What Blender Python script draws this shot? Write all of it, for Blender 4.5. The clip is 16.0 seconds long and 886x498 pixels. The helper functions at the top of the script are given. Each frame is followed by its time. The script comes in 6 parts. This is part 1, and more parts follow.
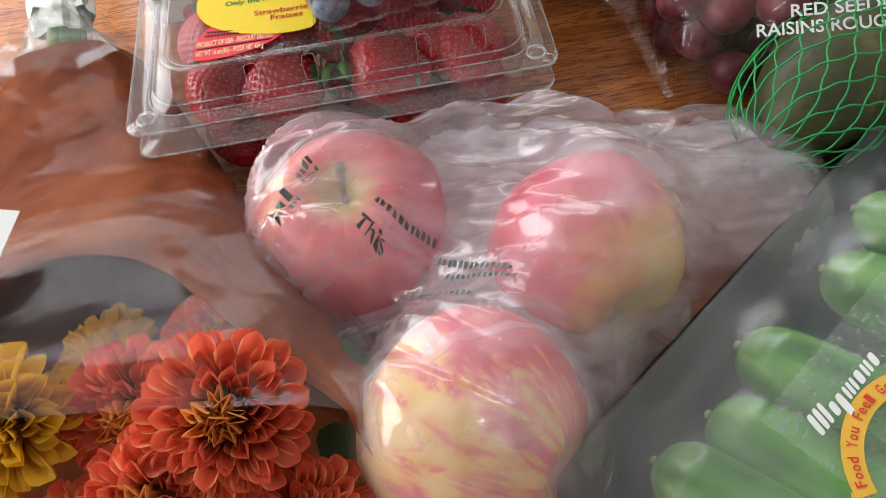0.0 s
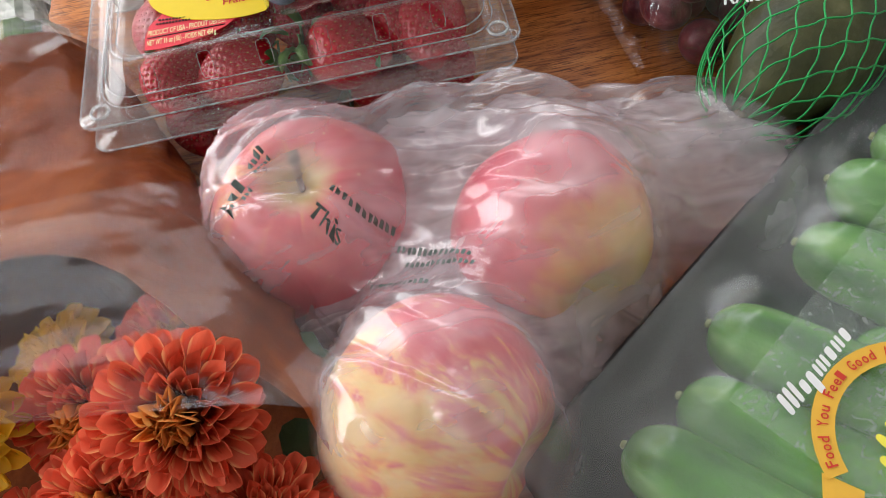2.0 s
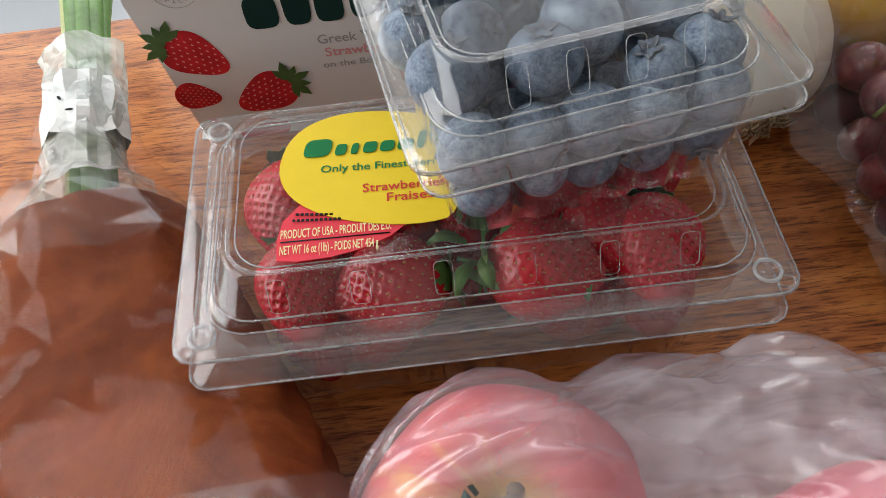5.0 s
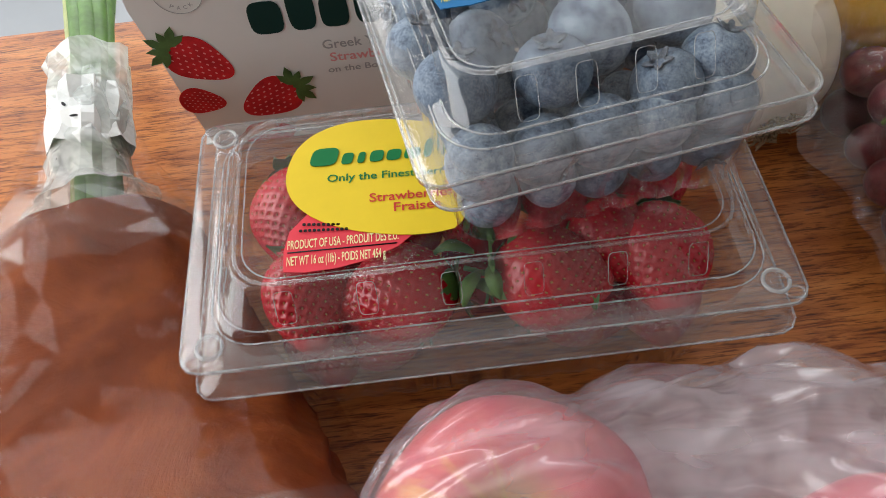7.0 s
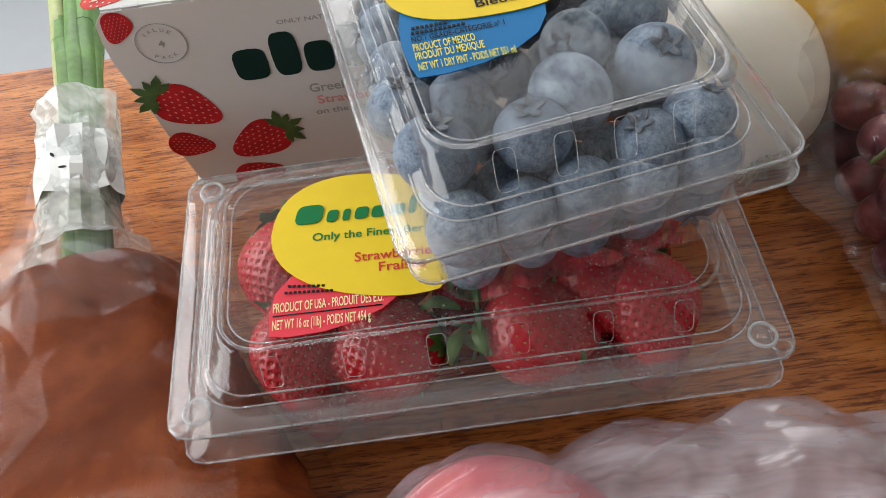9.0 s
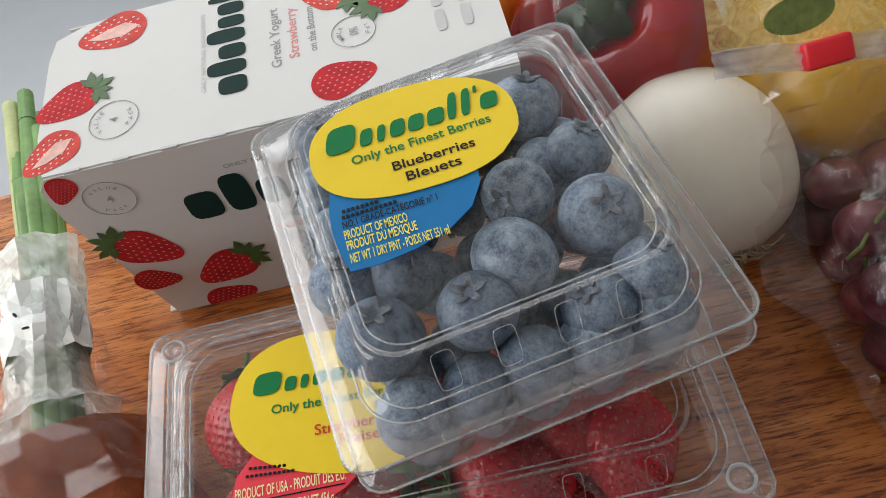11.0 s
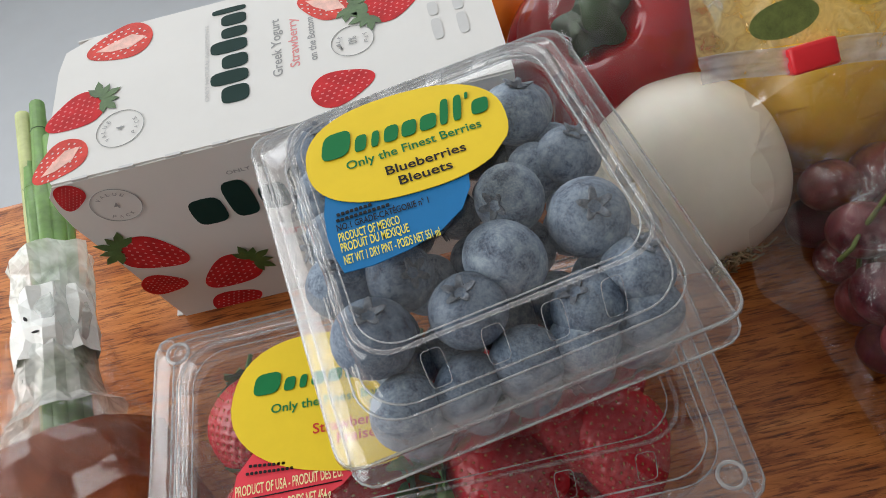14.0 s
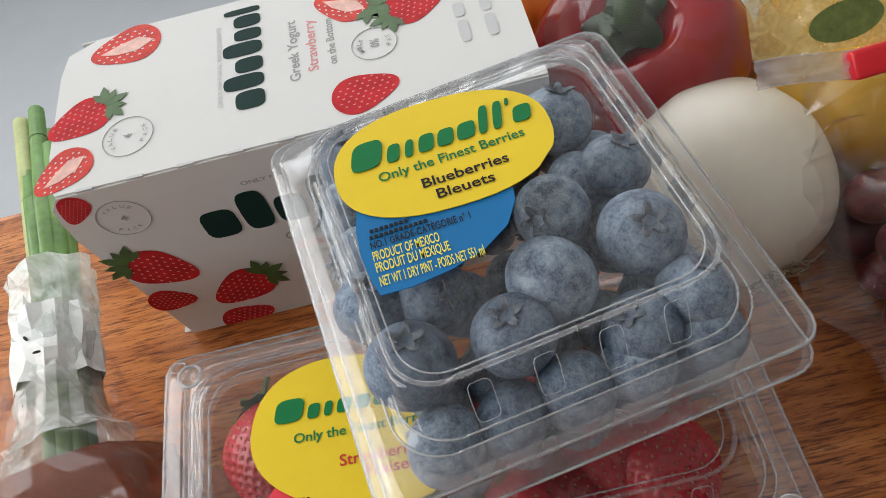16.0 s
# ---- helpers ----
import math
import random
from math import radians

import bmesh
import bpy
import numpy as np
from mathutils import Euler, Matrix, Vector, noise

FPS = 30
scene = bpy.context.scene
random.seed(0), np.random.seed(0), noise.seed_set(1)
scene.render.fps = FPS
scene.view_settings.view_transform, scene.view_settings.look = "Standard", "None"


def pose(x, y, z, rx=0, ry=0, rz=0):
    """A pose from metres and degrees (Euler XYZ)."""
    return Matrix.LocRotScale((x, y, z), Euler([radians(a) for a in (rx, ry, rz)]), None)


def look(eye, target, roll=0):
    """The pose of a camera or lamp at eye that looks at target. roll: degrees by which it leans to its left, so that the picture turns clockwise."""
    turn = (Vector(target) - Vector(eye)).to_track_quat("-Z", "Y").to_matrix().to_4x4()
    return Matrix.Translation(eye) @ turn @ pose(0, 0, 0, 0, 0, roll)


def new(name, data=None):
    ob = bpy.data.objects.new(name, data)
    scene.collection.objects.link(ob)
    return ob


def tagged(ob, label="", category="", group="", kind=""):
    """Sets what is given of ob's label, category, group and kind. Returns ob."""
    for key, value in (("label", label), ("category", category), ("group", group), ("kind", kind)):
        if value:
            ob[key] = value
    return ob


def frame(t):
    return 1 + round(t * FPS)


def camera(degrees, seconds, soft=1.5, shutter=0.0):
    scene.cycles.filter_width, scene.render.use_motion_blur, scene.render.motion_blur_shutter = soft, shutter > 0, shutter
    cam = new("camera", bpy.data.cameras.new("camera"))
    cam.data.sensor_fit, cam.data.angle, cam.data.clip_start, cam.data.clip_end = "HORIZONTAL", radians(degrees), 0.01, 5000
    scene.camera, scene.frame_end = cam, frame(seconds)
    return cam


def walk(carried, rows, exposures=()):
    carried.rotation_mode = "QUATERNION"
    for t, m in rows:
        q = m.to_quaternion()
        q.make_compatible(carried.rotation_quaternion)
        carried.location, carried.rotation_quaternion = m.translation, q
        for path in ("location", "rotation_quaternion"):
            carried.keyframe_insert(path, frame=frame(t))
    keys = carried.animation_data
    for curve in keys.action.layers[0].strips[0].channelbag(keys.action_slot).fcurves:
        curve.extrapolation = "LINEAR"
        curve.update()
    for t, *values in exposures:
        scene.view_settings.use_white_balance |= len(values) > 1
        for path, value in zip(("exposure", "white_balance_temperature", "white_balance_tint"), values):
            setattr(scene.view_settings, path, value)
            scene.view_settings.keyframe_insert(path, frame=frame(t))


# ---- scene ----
cam = camera(58.0, 16.0, 0.9)
PATH = [
    (0, (0.03, -0.315, 0.306), (0.038, 0.812, -1.347), -9.5),
    (0.5, (0.037, -0.311, 0.302), (0.039, 0.799, -1.362), -10.9),
    (1, (0.031, -0.31, 0.3), (0.032, 0.788, -1.371), -11.1),
    (1.5, (0.038, -0.311, 0.301), (0.037, 0.778, -1.376), -11.5),
    (2, (0.045, -0.31, 0.3), (0.04, 0.769, -1.384), -12.1),
    (2.5, (0.041, -0.289, 0.304), (0.048, 0.783, -1.384), -11.6),
    (3, (0.008, -0.246, 0.305), (0.046, 0.892, -1.339), -8.1),
    (3.5, (-0.009, -0.208, 0.295), (0.028, 0.949, -1.336), -6.6),
    (4, (-0.014, -0.186, 0.278), (0.01, 0.978, -1.349), -6.1),
    (6.5, (-0.01, -0.178, 0.266), (-0.001, 0.983, -1.363), -6.3),
    (7, (-0.014, -0.176, 0.271), (-0.003, 0.976, -1.364), -6.3),
    (7.5, (-0.013, -0.175, 0.272), (-0.002, 0.975, -1.364), -6.3),
    (8, (-0.011, -0.176, 0.276), (-0.001, 0.973, -1.36), -6.4),
    (8.5, (-0.017, -0.176, 0.275), (-0.004, 0.976, -1.36), -6.4),
    (9, (-0.005, -0.16, 0.282), (-0.012, 0.978, -1.363), -8.1),
    (9.5, (0.007, -0.131, 0.296), (-0.022, 0.988, -1.361), -11.6),
    (10, (0.017, -0.116, 0.301), (-0.026, 0.999, -1.358), -14.4),
    (12.5, (0.027, -0.119, 0.303), (-0.042, 1.018, -1.341), -16.4),
    (13, (0.029, -0.122, 0.306), (-0.049, 1.016, -1.337), -16.8),
    (13.5, (0.032, -0.12, 0.306), (-0.055, 1.018, -1.336), -17.2),
    (14, (0.03, -0.122, 0.305), (-0.06, 1.025, -1.331), -17.3),
    (14.5, (0.03, -0.12, 0.304), (-0.061, 1.03, -1.331), -17.3),
    (15, (0.027, -0.118, 0.299), (-0.059, 1.038, -1.331), -17.2),
    (15.5, (0.024, -0.116, 0.296), (-0.056, 1.043, -1.331), -16.9),
    (16, (0.018, -0.107, 0.295), (-0.053, 1.047, -1.338), -16.6),
]
walk(cam, [(t, look(eye, target, roll)) for t, eye, target, roll in PATH], [(0, 0.35), (2.5, 0.35), (3.5, 0.13), (8.5, 0.13), (10, -0.1), (16, -0.1)])

# ---- world and light ----
world = bpy.data.worlds.new("world")
scene.world = world
world.use_nodes = True
wn = world.node_tree
sky = wn.nodes.new("ShaderNodeTexSky")
sky.sky_type, sky.sun_disc = "NISHITA", False
sky.sun_elevation, sky.sun_rotation = radians(38), radians(-60)
wn.links.new(sky.outputs[0], wn.nodes["Background"].inputs[0])
wn.nodes["Background"].inputs[1].default_value = 0.12
scene.view_settings.exposure = 0.0
scene.cycles.transparent_max_bounces = 32


def window_light(name, place, toward, width, height, watts, colour):
    lamp = bpy.data.lights.new(name, "AREA")
    lamp.shape, lamp.size, lamp.size_y, lamp.energy, lamp.color = "RECTANGLE", width, height, watts, colour
    ob = new(name, lamp)
    ob.matrix_world = look(place, toward)
    return ob


window_light("window_light_west", (-1.86, 0.25, 0.80), (0, 0.25, 0.80), 2.4, 1.4, 43, (0.99, 0.98, 0.96))
window_light("window_light_north", (-0.25, 1.76, 0.90), (-0.25, 0, 0.90), 2.4, 1.2, 27.5, (0.99, 0.98, 0.96))


# ---- materials ----
def mat(name):
    m = bpy.data.materials.new(name)
    m.use_nodes = True
    nt = m.node_tree
    return m, nt, nt.nodes, nt.links, nt.nodes["Principled BSDF"]


def node(nt, kind, **sockets):
    n = nt.nodes.new(kind)
    for k, v in sockets.items():
        n.inputs[k.replace("_", " ")].default_value = v
    return n


def ramp(nt, fac, stops):
    r = nt.nodes.new("ShaderNodeValToRGB")
    while len(r.color_ramp.elements) < len(stops):
        r.color_ramp.elements.new(0.5)
    for e, (p, c) in zip(r.color_ramp.elements, stops):
        e.position, e.color = p, (*c, 1)
    nt.links.new(fac, r.inputs[0])
    return r.outputs[0]


def coords(nt, scale=(1, 1, 1), kind="Object", rot=(0, 0, 0)):
    tc = nt.nodes.new("ShaderNodeTexCoord")
    mp = nt.nodes.new("ShaderNodeMapping")
    mp.inputs["Scale"].default_value = scale
    mp.inputs["Rotation"].default_value = rot
    nt.links.new(tc.outputs[kind], mp.inputs[0])
    return mp.outputs[0]


def tex_noise(nt, vec, scale, detail=4, rough=0.55, distort=0.0):
    n = node(nt, "ShaderNodeTexNoise", Scale=scale, Detail=detail, Roughness=rough, Distortion=distort)
    nt.links.new(vec, n.inputs["Vector"])
    return n.outputs[0]


def mix_rgb(nt, fac, a, b, mode="MIX"):
    n = nt.nodes.new("ShaderNodeMix")
    n.data_type, n.blend_type = "RGBA", mode
    for sock, v in ((n.inputs[0], fac), (n.inputs[6], a), (n.inputs[7], b)):
        if isinstance(v, bpy.types.NodeSocket):
            nt.links.new(v, sock)
        else:
            sock.default_value = v if isinstance(v, (int, float)) else (*v, 1)
    return n.outputs[2]


def math_node(nt, op, a, b=0.0):
    n = nt.nodes.new("ShaderNodeMath")
    n.operation = op
    for sock, v in ((n.inputs[0], a), (n.inputs[1], b)):
        if isinstance(v, bpy.types.NodeSocket):
            nt.links.new(v, sock)
        else:
            sock.default_value = v
    return n.outputs[0]


def bump(nt, height, strength, distance, target):
    b = node(nt, "ShaderNodeBump", Strength=strength, Distance=distance)
    nt.links.new(height, b.inputs["Height"])
    nt.links.new(b.outputs[0], target)
    return b.outputs[0]


def plain(name, colour, rough=0.6, vary=0.12, scale=60.0, relief=0.15, depth=0.0006, metal=0.0, spec=0.5, sub=0.0):
    """A surface with mottling at two scales and a fine relief."""
    m, nt, nodes, links, p = mat(name)
    v = coords(nt)
    a, b = tex_noise(nt, v, scale), tex_noise(nt, v, scale * 7, 3)
    dark = tuple(c * (1 - vary) for c in colour)
    lite = tuple(min(1, c * (1 + vary)) for c in colour)
    col = ramp(nt, a, [(0.3, dark), (0.7, lite)])
    links.new(mix_rgb(nt, 0.25, col, ramp(nt, b, [(0.3, dark), (0.7, lite)])), p.inputs["Base Color"])
    p.inputs["Roughness"].default_value, p.inputs["Metallic"].default_value = rough, metal
    p.inputs["Specular IOR Level"].default_value = spec
    if sub:
        p.inputs["Subsurface Weight"].default_value = sub
        p.inputs["Subsurface Radius"].default_value = (0.004, 0.002, 0.001)
    if relief:
        bump(nt, b, relief, depth, p.inputs["Normal"])
    return m


def film(name, tint=(0.97, 0.97, 0.97), haze=0.05, rough=0.08, gain=1.0, crease=30.0, relief=0.3, haze_col=(0.85, 0.85, 0.87), patch=0.5, depth=0.004, stretch=(1, 1, 1), facets=0.0):
    """Thin clear plastic: lets light through, with a little milky haze, and shines."""
    m, nt, nodes, links, p = mat(name)
    nodes.remove(p)
    out = nodes["Material Output"]
    v = coords(nt, stretch)
    big, fine = tex_noise(nt, v, crease, 3, 0.5, 1.5), tex_noise(nt, v, crease * 4, 3, 0.6, 0.8)
    bn = node(nt, "ShaderNodeBump", Strength=relief, Distance=depth)
    fold = math_node(nt, "ABSOLUTE", math_node(nt, "SUBTRACT", big, 0.5))
    height = math_node(nt, "ADD", fold, math_node(nt, "MULTIPLY", fine, 0.15))
    if facets:
        warp = nodes.new("ShaderNodeVectorMath")
        jig = node(nt, "ShaderNodeTexNoise", Scale=facets * 0.7, Detail=2.0)
        links.new(v, jig.inputs["Vector"])
        shift = nodes.new("ShaderNodeVectorMath")
        shift.operation = "SCALE"
        shift.inputs["Scale"].default_value = 0.9 / facets
        links.new(jig.outputs["Color"], shift.inputs[0])
        links.new(v, warp.inputs[0])
        links.new(shift.outputs[0], warp.inputs[1])
        height = math_node(nt, "MULTIPLY", height, 0.3)
        for size, share in ((facets, 0.55), (facets * 2.7, 0.2)):
            vo = node(nt, "ShaderNodeTexVoronoi", Scale=size)
            vo.feature = "DISTANCE_TO_EDGE"
            links.new(warp.outputs[0], vo.inputs["Vector"])
            height = math_node(nt, "ADD", height, math_node(nt, "MULTIPLY", vo.outputs["Distance"], share))
    links.new(height, bn.inputs["Height"])
    clear = node(nt, "ShaderNodeBsdfTransparent", Color=(*tint, 1))
    white = node(nt, "ShaderNodeBsdfDiffuse", Color=(*haze_col, 1))
    trans = node(nt, "ShaderNodeBsdfTranslucent", Color=(*haze_col, 1))
    gloss = node(nt, "ShaderNodeBsdfGlossy", Roughness=rough)
    gloss.inputs["Color"].default_value = (1, 1, 1, 1)
    facing = nodes.new("ShaderNodeLayerWeight")
    facing.inputs["Blend"].default_value = 0.5
    for n in (gloss, facing):
        links.new(bn.outputs[0], n.inputs["Normal"])
    shine = math_node(nt, "ADD", math_node(nt, "MULTIPLY", math_node(nt, "POWER", facing.outputs["Facing"], 5.0), 0.5), 0.045)
    milk, a, b = (nodes.new("ShaderNodeMixShader") for _ in range(3))
    milk.inputs[0].default_value = 0.4
    links.new(white.outputs[0], milk.inputs[1])
    links.new(trans.outputs[0], milk.inputs[2])
    haze_mask = ramp(nt, big, [(0.3, (haze * (1 - patch),) * 3), (0.7, (min(1, haze * (1 + patch)),) * 3)])
    links.new(haze_mask, a.inputs[0])
    links.new(clear.outputs[0], a.inputs[1])
    links.new(milk.outputs[0], a.inputs[2])
    links.new(math_node(nt, "MINIMUM", math_node(nt, "MULTIPLY", shine, gain), 1.0), b.inputs[0])
    links.new(a.outputs[0], b.inputs[1])
    links.new(gloss.outputs[0], b.inputs[2])
    links.new(b.outputs[0], out.inputs["Surface"])
    return m


def oak():
    m, nt, nodes, links, p = mat("oak_table_top")
    v = coords(nt, (1.0, 14.0, 14.0))
    wide = coords(nt, (0.6, 5.0, 5.0))
    pore = coords(nt, (9.0, 95.0, 95.0))
    a = tex_noise(nt, v, 7, 6, 0.6, 0.6)
    b = tex_noise(nt, wide, 4, 3, 0.5, 1.2)
    c = tex_noise(nt, pore, 11, 3, 0.6)
    base = ramp(nt, a, [(0.25, (0.40, 0.115, 0.024)), (0.5, (0.64, 0.235, 0.058)), (0.75, (0.74, 0.32, 0.095))])
    tone = ramp(nt, b, [(0.3, (0.78, 0.68, 0.58)), (0.7, (1.0, 1.0, 1.0))])
    col = mix_rgb(nt, 0.8, base, tone, "MULTIPLY")
    streak = ramp(nt, c, [(0.36, (0.22, 0.14, 0.11)), (0.47, (1, 1, 1))])
    figure = tex_noise(nt, coords(nt, (3.4, 30.0, 30.0)), 10, 5, 0.7, 0.8)
    col = mix_rgb(nt, 0.9, col, ramp(nt, figure, [(0.37, (0.42, 0.28, 0.20)), (0.48, (0.95, 0.90, 0.85)), (0.62, (1.12, 1.12, 1.12))]), "MULTIPLY")
    links.new(mix_rgb(nt, 0.8, col, streak, "MULTIPLY"), p.inputs["Base Color"])
    p.inputs["Roughness"].default_value = 0.38
    bump(nt, c, 0.25, 0.0006, p.inputs["Normal"])
    return m


def blueberry_skin():
    m, nt, nodes, links, p = mat("blueberry_skin")
    v = coords(nt)
    info = nodes.new("ShaderNodeObjectInfo")
    off = nodes.new("ShaderNodeVectorMath")
    spot = nodes.new("ShaderNodeCombineXYZ")
    links.new(math_node(nt, "MULTIPLY", info.outputs["Random"], 37.0), spot.inputs[0])
    links.new(v, off.inputs[0])
    links.new(spot.outputs[0], off.inputs[1])
    v = off.outputs[0]
    a, b, c = tex_noise(nt, v, 2.4, 8, 0.72, 0.15), tex_noise(nt, v, 16, 5, 0.78), tex_noise(nt, v, 40, 2)
    bloom = ramp(nt, math_node(nt, "ADD", math_node(nt, "MULTIPLY", a, 0.62), math_node(nt, "MULTIPLY", b, 0.38)), [(0.33, (0.018, 0.02, 0.036)), (0.41, (0.075, 0.105, 0.16)), (0.50, (0.185, 0.25, 0.33)), (0.62, (0.36, 0.44, 0.505))])
    shade = ramp(nt, info.outputs["Random"], [(0, (0.55, 0.58, 0.64)), (1, (1.25, 1.22, 1.2))])
    links.new(mix_rgb(nt, 1.0, bloom, shade, "MULTIPLY"), p.inputs["Base Color"])
    p.inputs["Roughness"].default_value = 0.55
    bump(nt, b, 0.10, 0.05, p.inputs["Normal"])
    return m


def strawberry_skin():
    m, nt, nodes, links, p = mat("strawberry_skin")
    v = coords(nt)
    a = tex_noise(nt, v, 35, 3)
    info = nodes.new("ShaderNodeObjectInfo")
    col = ramp(nt, a, [(0.3, (0.34, 0.005, 0.014)), (0.75, (0.62, 0.022, 0.036))])
    links.new(mix_rgb(nt, 1.0, col, ramp(nt, info.outputs["Random"], [(0, (0.75, 0.7, 0.7)), (1, (1.1, 1.2, 1.2))]), "MULTIPLY"), p.inputs["Base Color"])
    p.inputs["Roughness"].default_value = 0.24
    p.inputs["Subsurface Weight"].default_value = 0.15
    p.inputs["Subsurface Radius"].default_value = (0.006, 0.001, 0.001)
    bump(nt, tex_noise(nt, v, 300, 2), 0.1, 0.0006, p.inputs["Normal"])
    return m


def apple_skin(name, away, bias, streaky, fine):
    """Yellow ground with a red flush on the side that faces "away", and streaks that run from stem to base."""
    m, nt, nodes, links, p = mat(name)
    tc = nodes.new("ShaderNodeTexCoord")
    sep = nodes.new("ShaderNodeSeparateXYZ")
    links.new(tc.outputs["Object"], sep.inputs[0])
    dot = nodes.new("ShaderNodeVectorMath")
    dot.operation = "DOT_PRODUCT"
    links.new(tc.outputs["Object"], dot.inputs[0])
    dot.inputs[1].default_value = away
    ang = math_node(nt, "ARCTAN2", sep.outputs[1], sep.outputs[0])
    comb = nodes.new("ShaderNodeCombineXYZ")
    links.new(math_node(nt, "MULTIPLY", math_node(nt, "SINE", ang), 1.0), comb.inputs[0])
    links.new(math_node(nt, "COSINE", ang), comb.inputs[1])
    links.new(math_node(nt, "MULTIPLY", sep.outputs[2], 0.45), comb.inputs[2])
    flush = tex_noise(nt, coords(nt), 1.1, 3)
    streak = tex_noise(nt, comb.outputs[0], fine, 7, 0.68, 0.5)
    freckle = tex_noise(nt, coords(nt), 16, 2)
    mask = math_node(nt, "ADD", math_node(nt, "ADD", math_node(nt, "MULTIPLY", flush, 0.55), math_node(nt, "ADD", math_node(nt, "MULTIPLY", streak, streaky), 0.5 * (0.75 - streaky))), math_node(nt, "ADD", math_node(nt, "MULTIPLY", dot.outputs["Value"], 0.26), bias))
    col = ramp(nt, mask, [(0.48, (0.86, 0.60, 0.20)), (0.58, (0.86, 0.44, 0.16)), (0.68, (0.76, 0.19, 0.18)), (0.84, (0.66, 0.085, 0.125))])
    rad = math_node(nt, "SQRT", math_node(nt, "ADD", math_node(nt, "MULTIPLY", sep.outputs[0], sep.outputs[0]), math_node(nt, "MULTIPLY", sep.outputs[1], sep.outputs[1])))
    col = mix_rgb(nt, ramp(nt, math_node(nt, "ADD", rad, math_node(nt, "MULTIPLY", streak, 0.25)), [(0.28, (0.85, 0.85, 0.85)), (0.52, (0, 0, 0))]), col, (0.58, 0.50, 0.14))
    links.new(mix_rgb(nt, ramp(nt, freckle, [(0.66, (0, 0, 0)), (0.74, (0.5, 0.5, 0.5))]), col, (0.9, 0.7, 0.4)), p.inputs["Base Color"])
    p.inputs["Roughness"].default_value = 0.32
    p.inputs["Subsurface Weight"].default_value = 0.1
    p.inputs["Subsurface Radius"].default_value = (0.006, 0.003, 0.001)
    return m


def petal_skin(name, tip, base, edge):
    m, nt, nodes, links, p = mat(name)
    tc = nodes.new("ShaderNodeTexCoord")
    sep = nodes.new("ShaderNodeSeparateXYZ")
    links.new(tc.outputs["Generated"], sep.inputs[0])
    info = nodes.new("ShaderNodeObjectInfo")
    along = ramp(nt, sep.outputs[1], [(0.0, base), (0.35, tuple((a + b) / 2 for a, b in zip(base, tip))), (0.7, tip), (1.0, tip)])
    rim = math_node(nt, "ABSOLUTE", math_node(nt, "SUBTRACT", sep.outputs[0], 0.5))
    col = mix_rgb(nt, ramp(nt, rim, [(0.40, (0, 0, 0)), (0.495, (0.95, 0.95, 0.95))]), along, edge)
    links.new(mix_rgb(nt, 1.0, col, ramp(nt, info.outputs["Random"], [(0, (0.80, 0.75, 0.7)), (1, (1.12, 1.15, 1.1))]), "MULTIPLY"), p.inputs["Base Color"])
    p.inputs["Roughness"].default_value = 0.5
    vein = tex_noise(nt, coords(nt, (40, 3, 3)), 1, 2)
    bump(nt, vein, 0.15, 0.02, p.inputs["Normal"])
    thin = nodes.new("ShaderNodeBsdfTranslucent")
    links.new(p.inputs["Base Color"].links[0].from_socket, thin.inputs[0])
    both = nodes.new("ShaderNodeMixShader")
    both.inputs[0].default_value = 0.3
    links.new(p.outputs[0], both.inputs[1])
    links.new(thin.outputs[0], both.inputs[2])
    links.new(both.outputs[0], nodes["Material Output"].inputs["Surface"])
    return m


def cucumber_skin():
    m, nt, nodes, links, p = mat("cucumber_skin")
    v = coords(nt, (6, 60, 60))
    a, b = tex_noise(nt, v, 1.5, 3), tex_noise(nt, coords(nt), 300, 3)
    c = tex_noise(nt, coords(nt), 25, 3)
    col = ramp(nt, math_node(nt, "ADD", math_node(nt, "MULTIPLY", a, 0.6), math_node(nt, "MULTIPLY", c, 0.4)), [(0.32, (0.04, 0.15, 0.022)), (0.5, (0.13, 0.35, 0.06)), (0.68, (0.31, 0.55, 0.17))])
    links.new(col, p.inputs["Base Color"])
    p.inputs["Roughness"].default_value = 0.27
    bump(nt, math_node(nt, "ADD", a, math_node(nt, "MULTIPLY", b, 0.5)), 0.55, 0.0020, p.inputs["Normal"])
    return m


def avocado_skin():
    m, nt, nodes, links, p = mat("avocado_skin")
    v = coords(nt)
    vo = node(nt, "ShaderNodeTexVoronoi", Scale=420.0)
    vo.feature = "SMOOTH_F1"
    links.new(v, vo.inputs["Vector"])
    a = tex_noise(nt, v, 45, 4)
    col = ramp(nt, a, [(0.3, (0.03, 0.035, 0.012)), (0.6, (0.085, 0.085, 0.03)), (0.8, (0.20, 0.19, 0.09))])
    links.new(col, p.inputs["Base Color"])
    p.inputs["Roughness"].default_value = 0.42
    bump(nt, math_node(nt, "ADD", vo.outputs["Distance"], tex_noise(nt, v, 420, 4, 0.7)), 0.35, 0.0009, p.inputs["Normal"])
    return m


